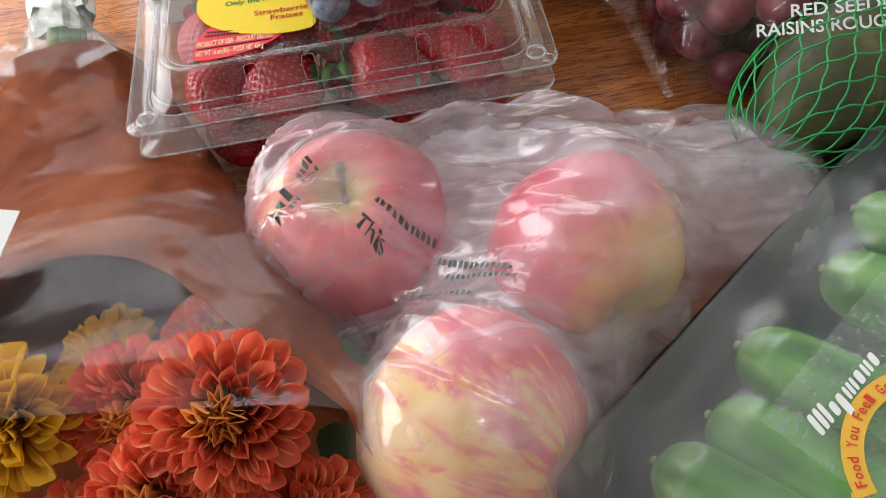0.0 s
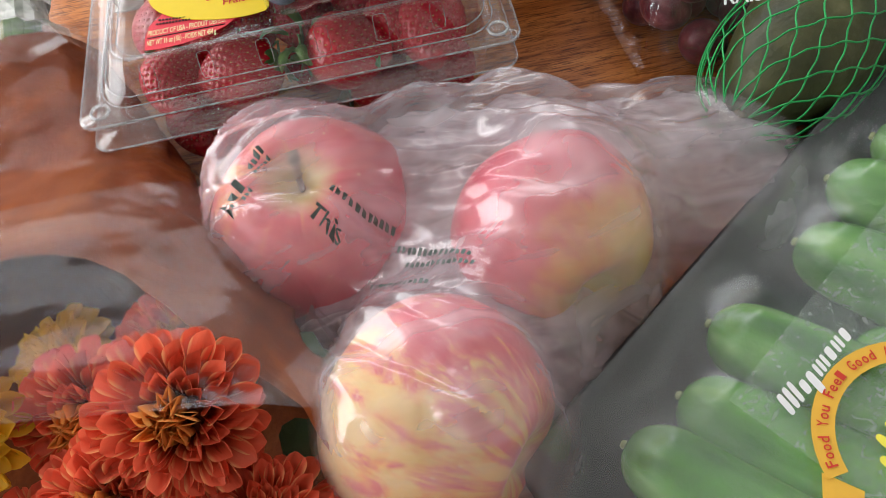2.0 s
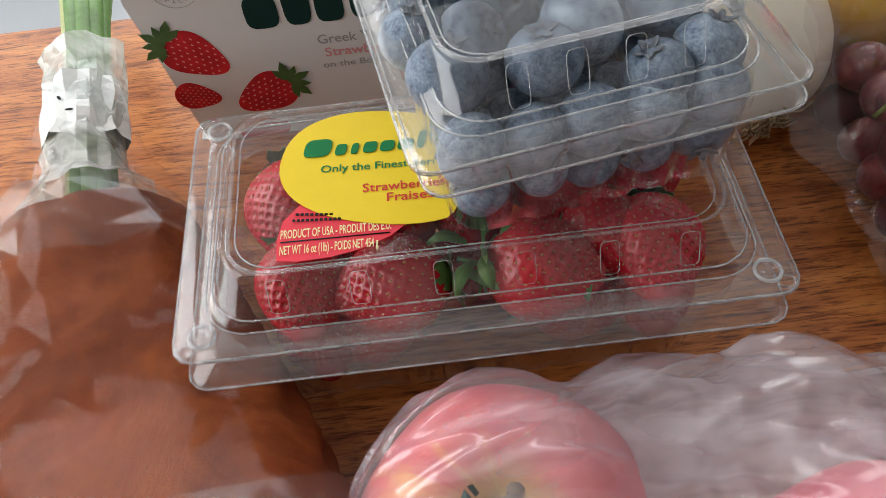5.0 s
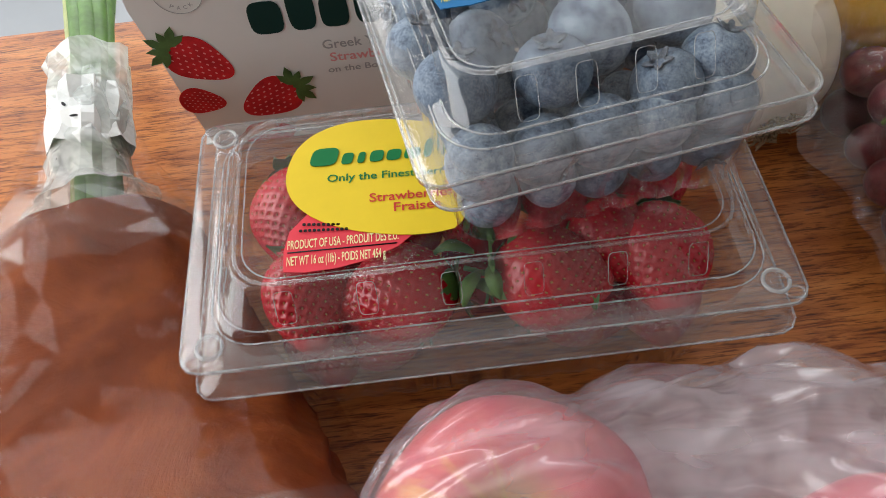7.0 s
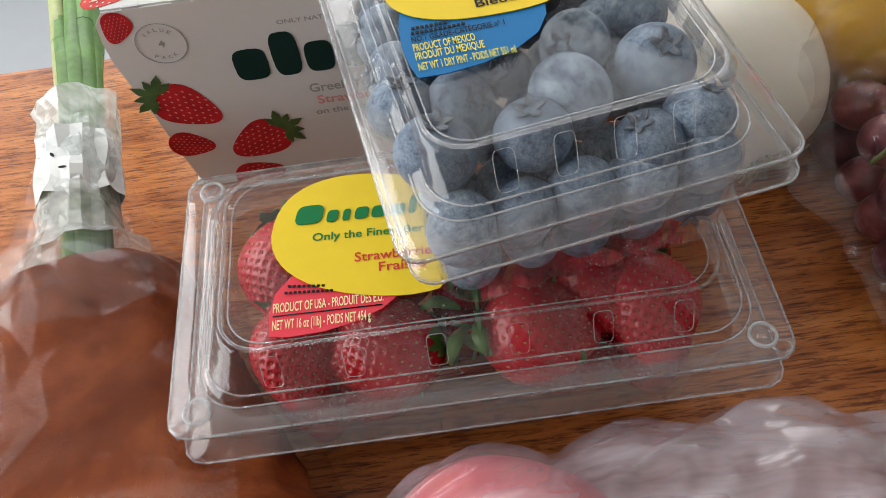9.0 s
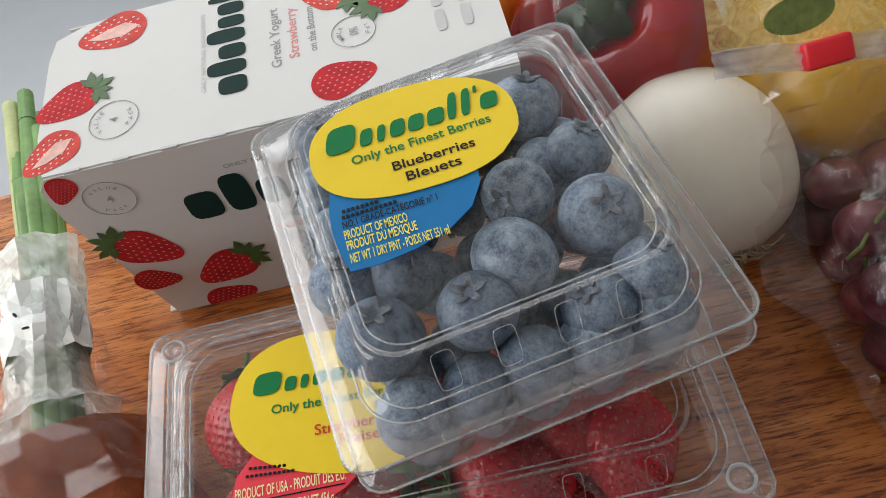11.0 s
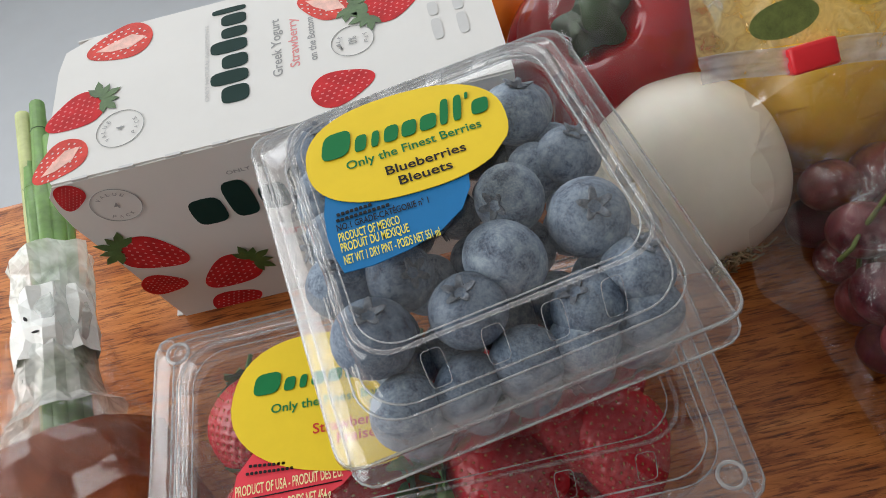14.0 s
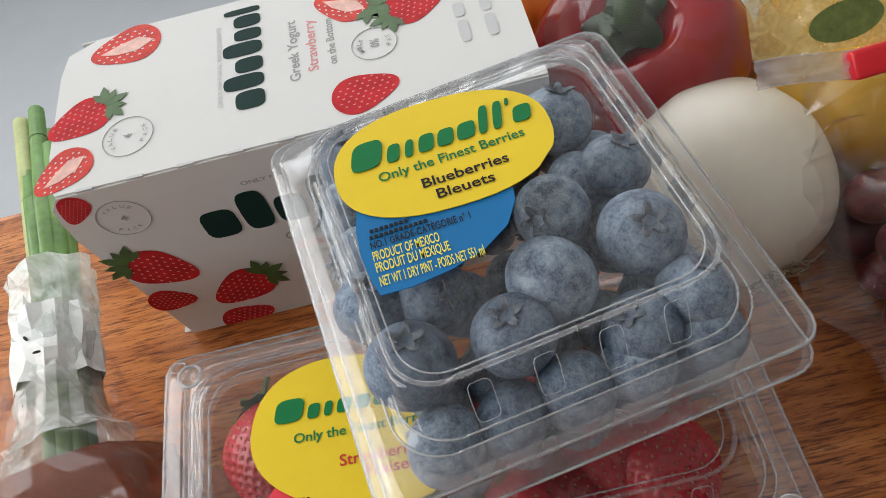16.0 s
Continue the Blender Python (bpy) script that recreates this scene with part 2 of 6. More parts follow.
def grape_skin():
    m, nt, nodes, links, p = mat("grape_skin")
    v = coords(nt)
    info = nodes.new("ShaderNodeObjectInfo")
    a, b = tex_noise(nt, v, 1.6, 5), tex_noise(nt, v, 9, 3)
    col = ramp(nt, a, [(0.3, (0.08, 0.010, 0.024)), (0.52, (0.21, 0.042, 0.058)), (0.75, (0.36, 0.13, 0.14))])
    links.new(mix_rgb(nt, 1.0, col, ramp(nt, info.outputs["Random"], [(0, (0.6, 0.6, 0.75)), (1, (1.25, 1.1, 1.0))]), "MULTIPLY"), p.inputs["Base Color"])
    links.new(ramp(nt, b, [(0.3, (0.28,) * 3), (0.7, (0.5,) * 3)]), p.inputs["Roughness"])
    p.inputs["Subsurface Weight"].default_value = 0.2
    p.inputs["Subsurface Radius"].default_value = (0.006, 0.002, 0.002)
    return m


def tissue_paper():
    m, nt, nodes, links, p = mat("rust_tissue_paper")
    v = coords(nt)
    a, b = tex_noise(nt, v, 16, 9, 0.72, 0.8), tex_noise(nt, v, 90, 5, 0.7, 0.8)
    col = ramp(nt, a, [(0.25, (0.10, 0.018, 0.004)), (0.5, (0.20, 0.044, 0.009)), (0.72, (0.36, 0.10, 0.022))])
    links.new(col, p.inputs["Base Color"])
    p.inputs["Roughness"].default_value = 0.75
    p.inputs["Specular IOR Level"].default_value = 0.15
    bump(nt, math_node(nt, "ADD", a, math_node(nt, "MULTIPLY", b, 0.3)), 0.5, 0.004, p.inputs["Normal"])
    return m


OAK, BLUEB, STRAWB, CUC, AVO, GRAPE, TISSUE = oak(), blueberry_skin(), strawberry_skin(), cucumber_skin(), avocado_skin(), grape_skin(), tissue_paper()
APPLE_TURNS = [(6, -4, 30), (0, 90, -70), (0, 90, -41)]


def facing_out(turn, way):
    """A direction of the room in the axes of a thing turned so."""
    return Euler([radians(a) for a in turn]).to_matrix().transposed() @ Vector(way)


APPLE_1 = apple_skin("apple_skin_pink", facing_out(APPLE_TURNS[0], (0.3, -0.2, -0.5)), 0.17, 0.45, 4.0)
APPLE_2 = apple_skin("apple_skin_red_top", facing_out(APPLE_TURNS[1], (-0.9, 0.75, 0.1)), 0.09, 0.3, 3.0)
APPLE_3 = apple_skin("apple_skin_streaked", facing_out(APPLE_TURNS[2], (0.6, 0.35, 0.2)), -0.045, 1.25, 4.4)
# milky tint that stands for the glint along plastic edges
EDGE = film("plastic_edge", (0.9, 0.91, 0.92), 0.28, 0.1, 2.0, 60, 0.0, (0.85, 0.87, 0.88))
CLEAR = film("clear_clamshell_plastic", (0.98, 0.98, 0.98), 0.008, 0.06, 0.7, 40, 0.05, patch=0.7)
BEVEL = film("clear_lid_bevel_plastic", (0.95, 0.95, 0.95), 0.032, 0.05, 1.4, 45, 0.10, (0.80, 0.82, 0.83), 0.9)
RIBBED = film("ribbed_base_plastic", (0.97, 0.97, 0.97), 0.02, 0.06, 1.8, 45, 0.05, (0.80, 0.82, 0.83), 0.8)
FOG = film("fogged_lid_plastic", (0.95, 0.95, 0.95), 0.055, 0.06, 0.5, 34, 0.04, (0.72, 0.73, 0.74), 0.9)
FOGBLUE = film("misted_lid_plastic", (0.95, 0.95, 0.95), 0.035, 0.06, 0.5, 38, 0.04, (0.72, 0.74, 0.76), 0.95)
RIM = film("clear_rim_plastic", (0.96, 0.96, 0.96), 0.09, 0.09, 1.7, 60, 0.05, (0.8, 0.82, 0.83))
BAG = film("milky_produce_bag", (0.98, 0.95, 0.965), 0.24, 0.15, 1.7, 20, 0.22, (0.92, 0.89, 0.97), 0.8, 0.008, (0.45, 1.5, 1), 30)
BAGFOLD = film("gathered_bag_film", (0.95, 0.93, 0.94), 0.52, 0.15, 0.9, 45, 0.3, (0.90, 0.86, 0.91), 0.5, 0.010, (0.45, 1.5, 1), 34)
CELLO = film("cellophane", (0.96, 0.94, 0.93), 0.006, 0.07, 0.28, 13, 0.25, (0.66, 0.56, 0.53), 1.0, 0.010, (0.7, 1.3, 1), 14)
# same cellophane, with grey haze painting the window's reflection on its lower part
CELLO_SHEEN = film("cellophane_hem", (0.95, 0.95, 0.95), 0.055, 0.10, 0.5, 13, 0.25, (0.60, 0.63, 0.65), 0.8, 0.010, (0.7, 1.3, 1), 14)
POUCH = film("grape_pouch_film", (0.95, 0.93, 0.93), 0.012, 0.05, 1.4, 40, 0.9, patch=1.0, depth=0.009, facets=26)
# grey haze here paints the reflected light on the tray's clear wrap
SHRINK = film("shrink_wrap_film", (0.95, 0.97, 0.96), 0.14, 0.2, 1.3, 26, 0.25, (0.6, 0.65, 0.66), 0.8, 0.004, facets=16)
PEPBAG = film("pepper_bag_film", (0.96, 0.95, 0.95), 0.004, 0.06, 1.2, 30, 0.6, patch=0.9, depth=0.006, facets=22)
FROST = film("frosted_film", (0.93, 0.96, 0.95), 0.16, 0.3, 1.0, 220, 0.3, (0.72, 0.8, 0.76), 1.0, 0.002)
SEED = plain("strawberry_seed", (0.42, 0.17, 0.05), 0.45, 0.3, 200)
LEAF = plain("strawberry_leaf", (0.06, 0.14, 0.025), 0.5, 0.4, 90, 0.3)
STEM = plain("green_stem", (0.12, 0.25, 0.05), 0.45, 0.45, 45, 0.3)
STEMPALE = plain("pale_stem", (0.42, 0.46, 0.19), 0.5, 0.25, 70, 0.3)
DKLEAF = plain("dark_flower_leaf", (0.03, 0.075, 0.02), 0.5, 0.35, 60, 0.4)
CROWN = plain("blueberry_crown", (0.13, 0.15, 0.18), 0.75, 0.5, 6, 0)
CARTON = plain("white_carton", (0.72, 0.72, 0.70), 0.55, 0.02, 30, 0.05)
YELLOW = plain("yellow_label", (0.86, 0.62, 0.03), 0.55, 0.04, 50, 0.05, spec=0.18)
BLUE = plain("blue_label", (0.012, 0.17, 0.42), 0.55, 0.05, 50, 0.05, spec=0.18)
RED = plain("red_label", (0.80, 0.06, 0.085), 0.55, 0.05, 50, 0.05, spec=0.18)
GREENINK = plain("green_ink", (0.012, 0.19, 0.06), 0.6, 0.05, 50, 0, spec=0.12)
DARKGREEN = plain("dark_green_ink", (0.009, 0.035, 0.03), 0.6, 0.1, 50, 0, spec=0.12)
BLACKINK = plain("black_ink", (0.02, 0.02, 0.022), 0.6, 0.1, 50, 0, spec=0.12)
YELLOWINK = plain("yellow_ink", (0.86, 0.78, 0.10), 0.6, 0.05, 50, 0, spec=0.12)
CREAMINK = plain("cream_ink", (0.86, 0.75, 0.42), 0.6, 0.05, 50, 0, spec=0.12)
REDINK = plain("red_ink", (0.62, 0.06, 0.04), 0.6, 0.05, 50, 0, spec=0.12)
PINKINK = plain("pink_ink", (0.75, 0.32, 0.32), 0.6, 0.05, 50, 0, spec=0.12)
GREYINK = plain("grey_ink", (0.36, 0.37, 0.37), 0.6, 0.05, 50, 0, spec=0.12)
PALEINK = plain("pale_grey_ink", (0.62, 0.63, 0.63), 0.6, 0.05, 50, 0, spec=0.12)
WHITEINK = plain("white_ink", (0.82, 0.82, 0.82), 0.6, 0.03, 50, 0, spec=0.12)
PRINTRED = plain("printed_strawberry_red", (0.54, 0.022, 0.028), 0.55, 0.3, 120, 0, spec=0.12)
PRINTPINK = plain("printed_strawberry_flesh", (0.66, 0.075, 0.06), 0.55, 0.3, 160, 0, spec=0.12)
PALEFLESH = plain("printed_pale_flesh", (0.80, 0.47, 0.40), 0.45, 0.25, 250, 0)
PRINTLEAF = plain("printed_leaf_green", (0.06, 0.13, 0.035), 0.5, 0.4, 150, 0)
ONION = plain("white_onion_skin", (0.80, 0.76, 0.66), 0.33, 0.06, 25, 0.12, sub=0.15)
ROOT = plain("dry_onion_root", (0.42, 0.33, 0.2), 0.8, 0.3, 300)
PEPRED = plain("red_pepper_skin", (0.33, 0.005, 0.010), 0.10, 0.25, 20, 0.05)
PEPYEL = plain("yellow_pepper_skin", (0.78, 0.47, 0.015), 0.22, 0.15, 20, 0.05)
PEPORA = plain("orange_pepper_skin", (0.75, 0.2, 0.02), 0.2, 0.15, 20, 0.05)
NET = plain("green_net_strand", (0.015, 0.37, 0.09), 0.35, 0.2, 150, 0.1)
FOAM = plain("black_foam_tray", (0.02, 0.021, 0.023), 0.5, 0.2, 90, 0.3)
TAPE = plain("white_stem_tape", (0.82, 0.85, 0.83), 0.35, 0.08, 90, 0.2, 0.001)
SLIDER = plain("red_zip_slider", (0.75, 0.02, 0.03), 0.35, 0.05, 90, 0.1)
TAG = plain("white_paper_tag", (0.78, 0.79, 0.78), 0.55, 0.03, 60, 0.08)
WALL = plain("grey_wall_paint", (0.52, 0.54, 0.56), 0.8, 0.03, 6, 0.1)
# dark tone for the unseen south wall, to dim reflections in the lids
DIMWALL = plain("unseen_dim_wall", (0.26, 0.24, 0.22), 0.8, 0.04, 6, 0.1)
FLOOR = plain("pale_grey_floor", (0.50, 0.53, 0.56), 0.6, 0.06, 3, 0.1)
CEIL = plain("white_ceiling_paint", (0.66, 0.66, 0.65), 0.85, 0.02, 6, 0.1)
TRIM = plain("white_trim_paint", (0.8, 0.8, 0.79), 0.4, 0.02, 8, 0.05)
APSTEM = plain("brown_apple_stem", (0.16, 0.12, 0.06), 0.7, 0.3, 300)
PET_R = petal_skin("coral_petal", (0.90, 0.185, 0.10), (0.60, 0.095, 0.025), (0.98, 0.56, 0.26))
PET_O = petal_skin("orange_inner_petal", (0.88, 0.38, 0.10), (0.25, 0.035, 0.012), (0.95, 0.58, 0.18))
PET_Y = petal_skin("yellow_petal", (0.85, 0.52, 0.03), (0.7, 0.3, 0.02), (0.88, 0.62, 0.08))
HEART = plain("flower_heart", (0.22, 0.05, 0.015), 0.7, 0.4, 300, 0.4)
GLASS = film("window_glass", (0.98, 0.99, 0.99), 0.0, 0.02, 1.0, 3, 0.0)


# ---- building helpers ----
def mesh_of(name, bm, material, smooth=True):
    me = bpy.data.meshes.new(name)
    bm.normal_update()
    bm.to_mesh(me)
    bm.free()
    me.materials.append(material)
    for f in me.polygons:
        f.use_smooth = smooth
    return me


def part(name, bm, material, parent=None, label="", m=None, smooth=True):
    me = bm if isinstance(bm, bpy.types.Mesh) else mesh_of(name, bm, material, smooth)
    ob = new(name, me)
    ob.parent = parent
    if m is not None:
        ob.matrix_basis = m
    return tagged(ob, label)


def thing(name, m, label, category, group=""):
    ob = new(name)
    ob.empty_display_size = 0.02
    ob.matrix_basis = m
    return tagged(ob, label, category, group)


def box(bm, x0, x1, y0, y1, z0, z1, bevel=0.0):
    r = bmesh.ops.create_cube(bm, size=1, matrix=Matrix.Translation(((x0 + x1) / 2, (y0 + y1) / 2, (z0 + z1) / 2)) @ Matrix.Diagonal((x1 - x0, y1 - y0, z1 - z0, 1)))
    if bevel:
        bmesh.ops.bevel(bm, geom=list({e for v in r["verts"] for e in v.link_edges}), offset=bevel, segments=2, affect="EDGES", profile=0.6)
    return bm


def boxed(*a):
    return box(bmesh.new(), *a)


def eased(profile, k=4):
    """The same profile with rounded steps between its points."""
    p = [profile[0], *profile, profile[-1]]
    out = []
    for a, b, c, d in zip(p, p[1:], p[2:], p[3:]):
        for i in range(k):
            t = i / k
            out.append(tuple(0.5 * (2 * b[j] + (c[j] - a[j]) * t + (2 * a[j] - 5 * b[j] + 4 * c[j] - d[j]) * t * t + (3 * b[j] - a[j] - 3 * c[j] + d[j]) * t ** 3) for j in (0, 1)))
    return [(max(r, 0.0002), z) for r, z in out + [profile[-1]]]


def revolve(profile, n=32, wobble=None):
    """A turned body from (radius, z) pairs, its ends closed."""
    bm = bmesh.new()
    rings = []
    for r, z in profile:
        ring = []
        for i in range(n):
            a = 2 * math.pi * i / n
            k = wobble(a, z) if wobble else 1.0
            ring.append(bm.verts.new((r * k * math.cos(a), r * k * math.sin(a), z)))
        rings.append(ring)
    for a, b in zip(rings, rings[1:]):
        for i in range(n):
            bm.faces.new((a[i], a[(i + 1) % n], b[(i + 1) % n], b[i]))
    bm.faces.new(rings[0][::-1])
    bm.faces.new(rings[-1])
    return bm


def tube(points, radii, n=8, bm=None):
    """A round strand along points."""
    bm = bm or bmesh.new()
    rings = []
    pts = [Vector(p) for p in points]
    for i, p in enumerate(pts):
        d = (pts[min(i + 1, len(pts) - 1)] - pts[max(i - 1, 0)]).normalized()
        q = d.to_track_quat("Z", "Y")
        r = radii[i] if isinstance(radii, (list, tuple)) else radii
        rings.append([bm.verts.new(p + q @ Vector((r * math.cos(2 * math.pi * k / n), r * math.sin(2 * math.pi * k / n), 0))) for k in range(n)])
    for a, b in zip(rings, rings[1:]):
        for k in range(n):
            bm.faces.new((a[k], a[(k + 1) % n], b[(k + 1) % n], b[k]))
    bm.faces.new(rings[0][::-1])
    bm.faces.new(rings[-1])
    return bm


def flat(points, z=0.0, thick=0.0003):
    """A thin flat piece with this outline."""
    bm = bmesh.new()
    top = [bm.verts.new((x, y, z + thick)) for x, y in points]
    low = [bm.verts.new((x, y, z)) for x, y in points]
    bm.faces.new(top)
    for i in range(len(top)):
        j = (i + 1) % len(top)
        bm.faces.new((low[i], low[j], top[j], top[i]))
    return bm


def blob(cx, cy, a, b, turn=0.0, n=28, power=2.0):
    """The outline of a (super)ellipse."""
    out = []
    for i in range(n):
        t = 2 * math.pi * i / n
        c, s = math.cos(t), math.sin(t)
        x, y = a * math.copysign(abs(c) ** (2 / power), c), b * math.copysign(abs(s) ** (2 / power), s)
        out.append((cx + x * math.cos(turn) - y * math.sin(turn), cy + x * math.sin(turn) + y * math.cos(turn)))
    return out


def lettering(name, words, material, parent, m, width, label="", slant=0.0):
    """Words as a thin mesh, scaled to this width; m puts the start of the base line."""
    cu = bpy.data.curves.new(name, "FONT")
    cu.body, cu.size, cu.shear, cu.resolution_u, cu.offset = words, 1.0, slant, 3, 0.014
    tmp = bpy.data.objects.new(name, cu)
    me = bpy.data.meshes.new_from_object(tmp)
    bpy.data.objects.remove(tmp)
    xs = [v.co.x for v in me.vertices]
    lo, k = min(xs), width[0] / (max(xs) - min(xs))
    for v in me.vertices:
        v.co.x, v.co.y, v.co.z = (v.co.x - lo) * k, v.co.y * width[1], 0.0
    me.materials.clear()
    me.materials.append(material)
    return part(name, me, material, parent, label, m)


def superloop(w, d, r, n=240, rib=0.0, pitch=0.012):
    """Points round a rectangle with rounded corners, evenly spaced, with ribs of that depth along the sides."""
    sx, sy, arc = 2 * (w - r), 2 * (d - r), math.pi / 2 * r
    total = 2 * sx + 2 * sy + 4 * arc
    pts = []
    for i in range(n):
        s = total * i / n
        for side in range(4):
            length = (sx, sy, sx, sy)[side]
            if s <= length:
                t, on = s - length / 2, True
                break
            s -= length
            if s <= arc:
                t, on = s / r, False
                break
            s -= arc
        if on:
            k = rib * max(0.0, math.cos(2 * math.pi * t / pitch)) ** 0.6 if rib else 0.0
            x, y = ((t, -d + k), (w - k, t), (-t, d - k), (-w + k, -t))[side]
        else:
            cx, cy = ((w - r, -d + r), (w - r, d - r), (-w + r, d - r), (-w + r, -d + r))[side]
            a = -math.pi / 2 + side * math.pi / 2 + t
            x, y = cx + r * math.cos(a), cy + r * math.sin(a)
        pts.append((x, y))
    return pts


def loft(sections, close_first=False, close_last=False, n=240, holes=None):
    """A shell through sections (z, half width, half depth, corner radius, rib); holes: (index of the band, test of the place)."""
    bm = bmesh.new()
    loops = []
    for z, w, d, r, rib in sections:
        loops.append([bm.verts.new((x, y, z)) for x, y in superloop(w, d, r, n, rib)])
    for b, (lo, hi) in enumerate(zip(loops, loops[1:])):
        for i in range(n):
            j = (i + 1) % n
            mid = (lo[i].co + lo[j].co + hi[i].co + hi[j].co) / 4
            if holes and holes(b, mid):
                continue
            bm.faces.new((lo[i], lo[j], hi[j], hi[i]))
    if close_first:
        bm.faces.new(loops[0][::-1])
    if close_last:
        bm.faces.new(loops[-1])
    return bm


# ---- the room ----
def structure(name, bm, material, label, category):
    ob = part(name, bm, material, None, label, smooth=False)
    return tagged(ob, label, category, kind="structure")


X0, X1, Y0, Y1, Z0, Z1 = -1.9, 1.9, -1.9, 1.8, -0.74, 1.7
structure("floor", boxed(X0 - 0.1, X1 + 0.1, Y0 - 0.1, Y1 + 0.1, Z0 - 0.1, Z0), FLOOR, "smooth pale grey floor beyond the table", "floor")
structure("ceiling", boxed(X0 - 0.1, X1 + 0.1, Y0 - 0.1, Y1 + 0.1, Z1, Z1 + 0.1), CEIL, "plain white painted ceiling over the table", "ceiling")
structure("wall_east", boxed(X1, X1 + 0.1, Y0, Y1, Z0, Z1), WALL, "plain pale grey painted wall", "wall")
# out of view; kept dark so the front bevels mirror little light
structure("wall_south", boxed(X0, X1, Y0 - 0.1, Y0, Z0, Z1), DIMWALL, "unseen taupe wall, dark to dim the lids' reflections", "wall")


def wall_with_window(name, axis, at, lo, hi, w0, w1, h0, h1):
    bm = bmesh.new()
    for a, b, c, d in ((lo, w0, Z0, Z1), (w1, hi, Z0, Z1), (w0, w1, Z0, h0), (w0, w1, h1, Z1)):
        if axis == "x":
            box(bm, at - 0.1, at, a, b, c, d)
        else:
            box(bm, a, b, at, at + 0.1, c, d)
    structure(name, bm, WALL, "pale grey painted wall with a window opening", "wall")


wall_with_window("wall_west", "x", X0, Y0, Y1, -1.0, 1.5, 0.05, 1.55)
wall_with_window("wall_north", "y", Y1, X0, X1, -1.5, 1.0, 0.25, 1.55)


def window(name, m, w, h):
    win = structure(name, boxed(-w / 2 - 0.04, w / 2 + 0.04, -0.09, 0.03, -0.03, 0.0, 0.004), TRIM, "white framed window that lets in daylight", "window")
    win.matrix_basis = m
    bm = bmesh.new()
    for a, b, c, d in ((-w / 2, -w / 2 + 0.05, 0, h), (w / 2 - 0.05, w / 2, 0, h), (-w / 2 + 0.05, w / 2 - 0.05, 0, 0.05), (-w / 2 + 0.05, w / 2 - 0.05, h - 0.05, h), (-0.02, 0.02, 0.05, h - 0.05)):
        box(bm, a, b, 0.03, 0.07, c, d, 0.003)
    part("window_frame", bm, TRIM, win, smooth=False)
    for s in (-1, 1):
        pane = part("pane", boxed(min(s * 0.02, s * (w / 2 - 0.05)), max(s * 0.02, s * (w / 2 - 0.05)), 0.048, 0.052, 0.05, h - 0.05), GLASS, win, smooth=False)
        pane.visible_shadow = False


window("window_1", pose(X0, 0.25, 0.051, 0, 0, 90), 2.5, 1.5)
window("window_2", pose(-0.25, Y1, 0.251), 2.5, 1.3)


# ---- the table ----
table = thing("dining_table", pose(0.1, -0.31, Z0), "reddish-brown oak dining table with dark grain", "table")
part("tabletop", boxed(-0.85, 0.85, -0.5, 0.5, 0.74 - 0.028 - 0.0, 0.74, 0.004), OAK, table, smooth=False)
part("apron", boxed(-0.75, 0.75, -0.42, 0.42, 0.62, 0.712, 0.003), OAK, table, smooth=False)
for sx in (-1, 1):
    for sy in (-1, 1):
        part("leg", revolve([(0.022, 0), (0.03, 0.05), (0.026, 0.3), (0.035, 0.6), (0.035, 0.66)], 20), OAK, table, m=pose(sx * 0.7, sy * 0.38, 0))


